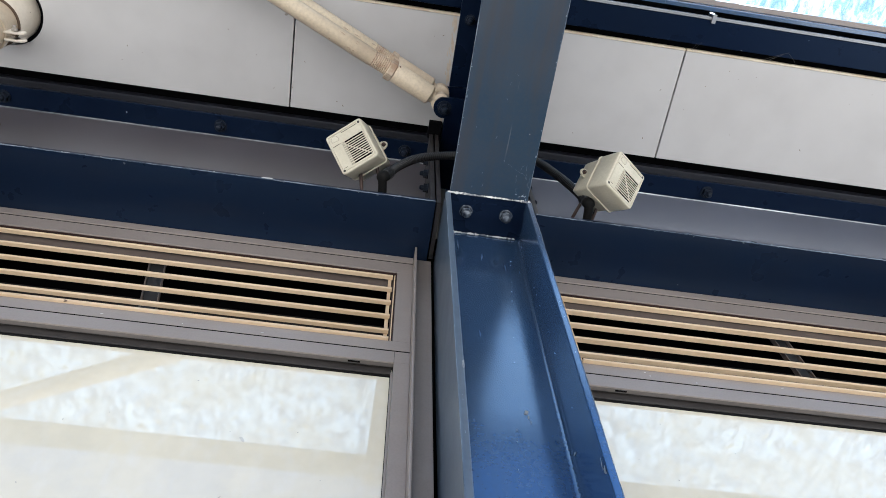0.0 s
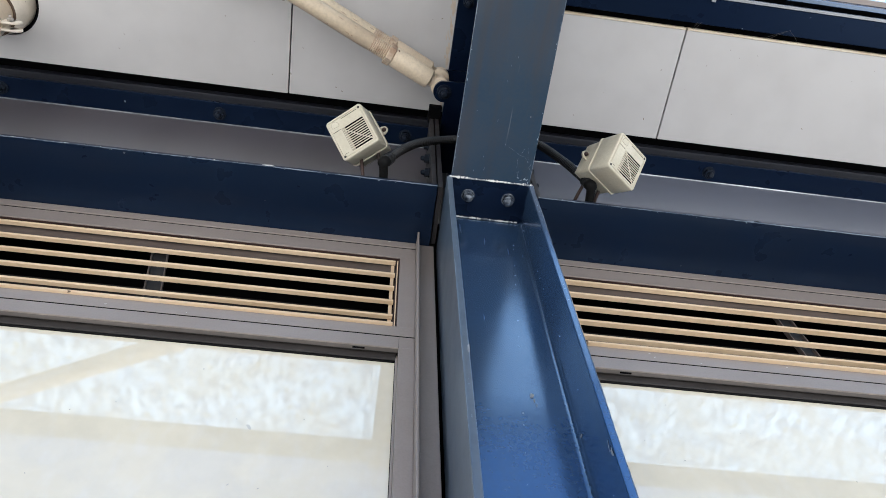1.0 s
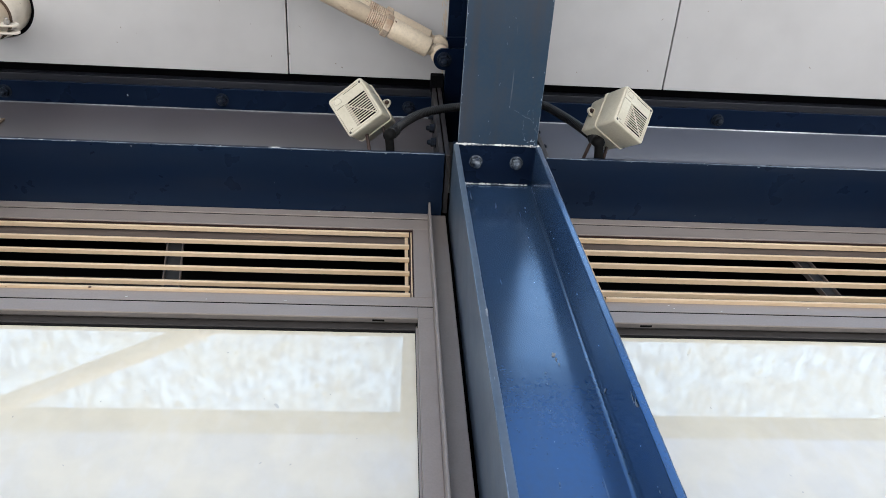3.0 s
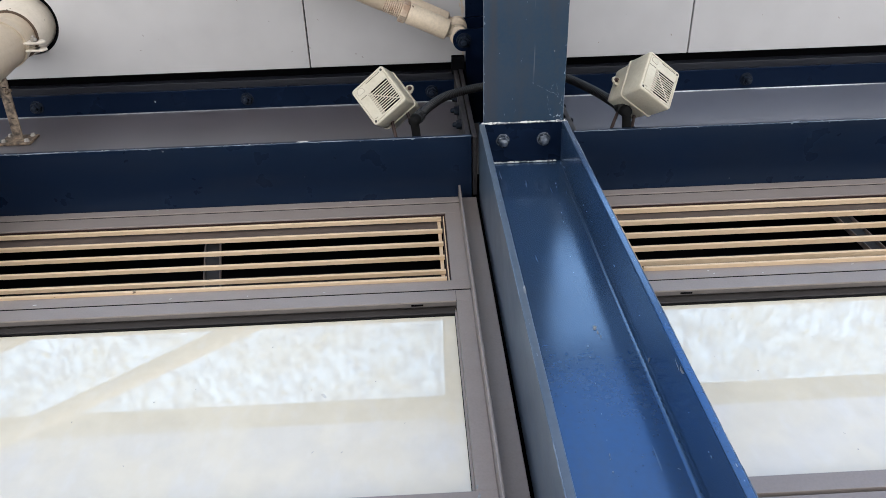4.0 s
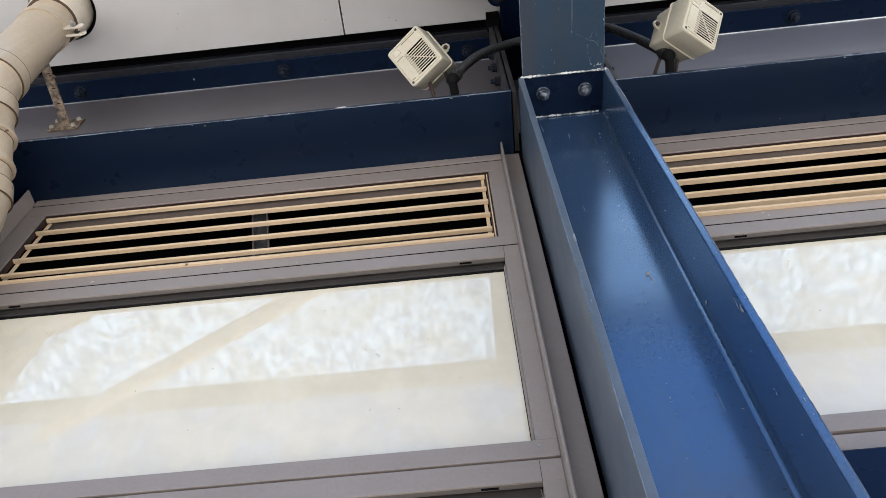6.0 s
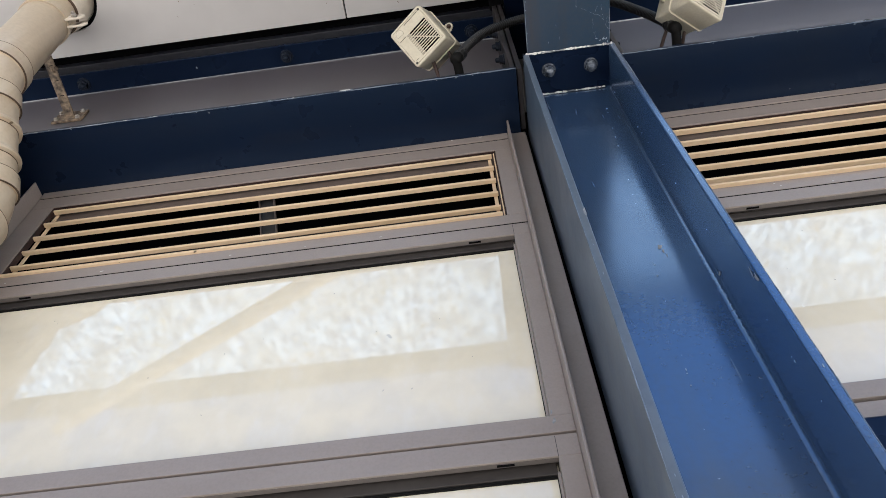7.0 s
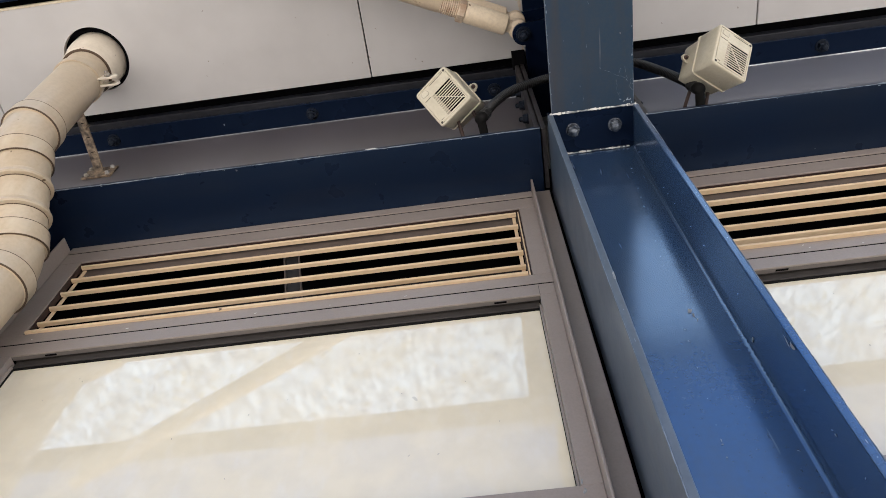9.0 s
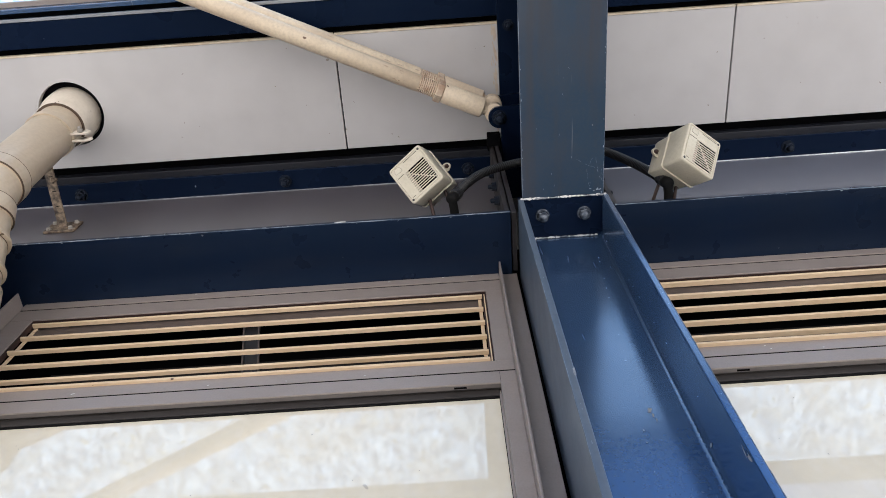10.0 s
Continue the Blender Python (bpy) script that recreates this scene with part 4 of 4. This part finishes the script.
# ---- windows and louvres ----
def louvre(xo, deep, ledge):
    x0, x1 = xo - 1.268, xo - 0.1505
    i0, i1 = xo - (1.216 if xo == 0 else 1.229), xo - 0.186
    z0, z1, o0, o1 = 2.7065, 3.098, 2.738, 3.022
    t = thing("louvre_vent", ((x0 + x1) / 2, FACE, z0), "bronze framed vent with sand coloured horizontal slats", "vent", "vents above the windows")
    part("head_strip", box(x0, x1, FACE - 0.002, FACE + 0.06, 3.0725, z1, 0.0008), M_ALU, t)
    part("top_rail", box(x0, x1, FACE, FACE + 0.016, o1, 3.0686, 0.0008), M_ALU, t)
    part("bottom_rail", box(x0, x1, FACE, FACE + 0.024, z0, o0, 0.0008), M_ALU, t)
    part("shadow_groove", box(x0, x1, FACE + 0.0008, FACE + 0.02, 3.0687, 3.0724, 0), M_VOID, t, "thin black groove")
    part("shadow_groove", box(x0, x1, FACE + 0.0008, FACE + 0.02, z0 - 0.0039, z0 - 0.0001, 0), M_VOID, t, "thin black groove")
    part("stile", box(x0, i0, FACE, FACE + 0.016, o0, o1, 0.0008), M_ALU, t)
    part("stile", box(i1, x1, FACE, FACE + 0.016, o0, o1, 0.0008), M_ALU, t)
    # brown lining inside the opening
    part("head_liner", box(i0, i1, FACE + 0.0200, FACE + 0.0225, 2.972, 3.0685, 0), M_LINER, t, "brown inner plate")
    part("gap_line", box(i0, i1, FACE + 0.0030, FACE + 0.0155, o1 - 0.0022, o1 - 0.0002, 0), M_MAROON, t, "dark red-brown gap")
    part("gap_line", box(i1 - 0.0022, i1 - 0.0002, FACE + 0.0030, FACE + 0.0155, o0 + 0.001, o1 - 0.003, 0), M_MAROON, t, "dark red-brown gap")
    part("gap_line", box(i0 + 0.0002, i0 + 0.0022, FACE + 0.0030, FACE + 0.0155, o0 + 0.001, o1 - 0.003, 0), M_MAROON, t, "dark red-brown gap")
    part("side_bead", box(i1 - 0.0058, i1 - 0.0034, FACE + 0.002, FACE + 0.014, o0 + 0.001, o1 - 0.012, 0.0005), M_SLAT, t, "thin sand coloured bead")
    part("gap_line", box(i1 - 0.0085, i1 - 0.0062, FACE + 0.0080, FACE + 0.016, o0 + 0.001, o1 - 0.004, 0), M_MAROON, t, "dark red-brown gap")
    for k in range(5):
        z = 3.0115 - 0.0565 * k
        bm = bmesh.new()
        prof = [(0.0048, -0.0012), (0.0060, -0.0028), (0.0040 + deep, -0.0028), (0.0048 + deep, -0.0012), (0.0048 + deep, 0.0024), (0.0048, 0.0024)]
        ends = [[bm.verts.new((xx, FACE + a, z + b)) for a, b in prof] for xx in (i0 + 0.004, i1 - 0.0092)]
        for q in range(6):
            bm.faces.new((ends[0][q], ends[0][(q + 1) % 6], ends[1][(q + 1) % 6], ends[1][q]))
        bm.faces.new(ends[0])
        bm.faces.new(ends[1])
        part("slat", bm, M_SLAT, t)
    part("slat", box(i0 + 0.003, i1 - 0.0085, FACE - ledge, FACE + 0.010, o0 + 0.0004, o0 + 0.0068, 0.0008), M_SLAT, t)
    for a, b in ((i0 + 0.006, i0 + 0.0135), (i1 - 0.0185, i1 - 0.0110)):
        part("end_rail", box(a, b, FACE + 0.0052 + deep, FACE + 0.0195, o0 + 0.004, o1 - 0.012, 0.0008), M_SLAT, t)
    mid = xo - (0.712 if xo == 0 else 0.70)
    lean = 0.2 if xo == 0 else 0.0
    for a, b, y, m in ((-0.019, -0.016, 0.024, M_LINER), (0.014, 0.017, 0.024, M_LINER), (-0.0155, 0.0135, 0.030, M_VENT_SHADE)):
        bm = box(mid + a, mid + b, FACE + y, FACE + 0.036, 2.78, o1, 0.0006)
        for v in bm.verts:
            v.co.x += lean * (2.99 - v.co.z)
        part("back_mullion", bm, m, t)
    rnd = random.Random(int(xo * 10) + 5)
    drops = [((xo + dx, FACE - 0.0025, 3.0935 - 0.004 * rnd.random()), (0, -1, 0), (1, 0, 0.3), rnd.uniform(0.004, 0.009), rnd.uniform(0.003, 0.005)) for dx in (-0.213, -0.407, -0.28, -0.86)]
    drops += [((xo + rnd.uniform(-1.2, -0.2), FACE - 0.0004, rnd.uniform(2.71, 2.735)), (0, -1, 0), (1, 0, 0.3), rnd.uniform(0.003, 0.010), rnd.uniform(0.002, 0.004)) for _ in range(5)]
    tagged(part("pale_drops", flakes(drops, 3), M_PRIMER, t, "small white splashes"), kind="stuff")
    # board coloured dark to give the cavity its shade
    part("back_board", box(i0, i1, FACE + 0.15, FACE + 0.155, o0, o1, 0), M_VENT_SHADE, t, "dark board painted as the shade behind the slats")
    return t


def window(xo, z0, z1, sill, label, slots, pane_mat=M_PANE):
    x0, x1 = xo - 1.268, xo - 0.1505
    i0, i1 = xo - (1.206 if xo == 0 else 1.243), xo - 0.1805
    top = z1 - 0.036
    bot = z0 + sill
    t = thing("window", ((x0 + x1) / 2, FACE, z0), label, "window", "windows of the bays")
    part("top_rail", box(x0, x1, FACE, FACE + 0.0035, top, z1, 0.0008), M_ALU, t)
    part("rail_lip", box(i0, i1, FACE + 0.0036, FACE + 0.0120, top + 0.0002, z1 - 0.004, 0.0006), M_LIP_SHADED, t, "underside of the top rail with shade in its colour")
    part("top_rebate", box(i0, i1, FACE + 0.0122, FACE + 0.06, top + 0.006, z1 - 0.004, 0), M_REVEAL, t, "rebate with shade in its colour")
    part("bottom_rail", box(x0, x1, FACE, FACE + 0.06, z0, bot, 0.0008), M_ALU, t)
    part("stile", box(x0, i0, FACE, FACE + 0.06, bot, top, 0.0008), M_ALU, t)
    part("stile", box(i1, x1, FACE, FACE + 0.06, bot, top, 0.0008), M_ALU, t)
    for a, b, g in ((i0, i0 + 0.004, i0 + 0.0050), (i1 - 0.004, i1, i1 - 0.0050)):
        part("glazing_bead", box(a, b, PANE - 0.010, PANE - 0.0005, bot, top - 0.0145, 0.0008), M_ALU, t)
        part("gasket", box(b + 0.0001 if g > b else g, g if g > b else a - 0.0001, PANE - 0.004, PANE - 0.0005, bot, top - 0.0190, 0), M_RUBBER, t, "thin black gasket")
    part("head_bead", box(i0 + 0.003, i1 - 0.003, PANE - 0.005, PANE + 0.001, top - 0.0140, top + 0.0058, 0.0008), M_REVEAL, t, "bronze glazing bead, darkened as recess shade")
    part("head_gasket", box(i0 + 0.003, i1 - 0.003, PANE - 0.0030, PANE + 0.001, top - 0.0185, top - 0.0142, 0.0006), M_RUBBER, t, "black rubber gasket")
    for sx in slots:
        part("drain_slot", box(xo + sx - 0.0115, xo + sx + 0.0115, FACE + 0.0055, FACE + 0.0095, top - 0.0004, top + 0.001, 0), M_VOID, t, "small black drain slot")
    rnd = random.Random(int(xo * 10) + int(z0 * 10))
    lime = [((i1 + rnd.uniform(0.001, 0.007), FACE - 0.0002, bot + rnd.uniform(-0.012, 0.012)), (0, -1, 0), (0.2, 0, 1), rnd.uniform(0.004, 0.012), rnd.uniform(0.002, 0.004)) for _ in range(5)]
    tagged(part("lime_stain", flakes(lime, 7), M_DROP, t, "pale lime stain at the corner"), kind="stuff")
    spots = [((rnd.uniform(i0 + 0.05, i1 - 0.03), PANE - 0.0002, rnd.uniform(bot + 0.03, top - 0.05)), (0, -1, 0), (rnd.uniform(-1, 1), 0, 1), rnd.uniform(0.002, 0.006), rnd.uniform(0.0015, 0.0035)) for _ in range(14)]
    tagged(part("dirt_specks", flakes(spots, 8), M_PANE_SPECK, t, "faint dirt specks on the glass"), kind="stuff")
    part("corner_joint", box(i1 - 0.0004, i1 + 0.0004, FACE - 0.0003, FACE + 0.0005, top, z1 - 0.002, 0), M_REVEAL, t, "fine mitre line")
    part("pane", box(i0 + 0.001, i1 - 0.001, PANE, PANE + 0.02, bot - 0.01, top + 0.012, 0), pane_mat, t, "cream backed glass with soft reflections")
    return t


def fin(x, d):
    t = thing("mullion_fin", (x, FACE, 0), "bronze aluminium cover fin beside the column", "fin", "fins beside the windows")
    part("fin_plate", box(x - 0.0022, x + 0.0022, 0.145, FACE + 0.04, 0.05, 3.09, 0.0012), M_ALU, t)
    a, b = sorted((x + d * 0.0025, x + d * 0.04))
    part("cover_strip", box(a, b, FACE, FACE + 0.06, 0.05, 3.096, 0.0012), M_ALU, t)
    return t


window(0.0, 0.1, 2.1725, 0.05, "tall lower window with cream backed glass", (-0.249, -1.128))
low = thing("lower_panel", (PITCH / 2, FACE, 0.1), "navy painted steel panel below the window", "panel")
part("top_rail", box(0.161, PITCH - 0.153, FACE, FACE + 0.06, 2.139, 2.170, 0.0008), M_ALU, low)
part("sheet", box(0.161, PITCH - 0.153, FACE - 0.012, FACE + 0.03, 0.1, 2.135, 0.003), M_STEEL, low)
for xo in (0.0, PITCH):
    louvre(xo, *((0.0106, 0.0055) if xo == 0 else (0.0128, 0.0075)))
    window(xo, 2.1765, 2.7025, 0.03, "fixed window with cream backed glass in a bronze frame", (-0.255, -1.128 if xo == 0 else -1.163))
    fin(xo - 0.148, 1)
    fin(xo - PITCH + 0.1505, -1)

blk = part("packing_block", box(-0.135, -0.098, 0.0, 0.05, ZT + 0.002, ZT + 0.06, 0.002), M_VOID)
tagged(blk, "black packing block at the soffit joint", "block")


def cobweb(strands, label):
    w = thing("cobweb", strands[0][0], label, "cobweb", "cobwebs at the soffit edge")
    for pts in strands:
        part("strand", tube(pts, 0.00028, steps=4, seg=5), M_COBWEB, w)
    return w


cobweb([[(0.568, -0.302, 3.645), (0.58, -0.316, 3.640), (0.592, -0.330, 3.644)], [(0.566, -0.303, 3.645), (0.574, -0.318, 3.641), (0.580, -0.328, 3.644)]], "thin grey cobweb strands between panel edge and purlin")
cobweb([[(0.772, -0.303, 3.645), (0.800, -0.321, 3.640), (0.849, -0.340, 3.643)], [(0.790, -0.304, 3.645), (0.806, -0.318, 3.641), (0.830, -0.330, 3.643)], [(0.846, -0.338, 3.643), (0.866, -0.322, 3.640), (0.884, -0.303, 3.645)]], "thin grey cobweb strands hanging at the panel edge")
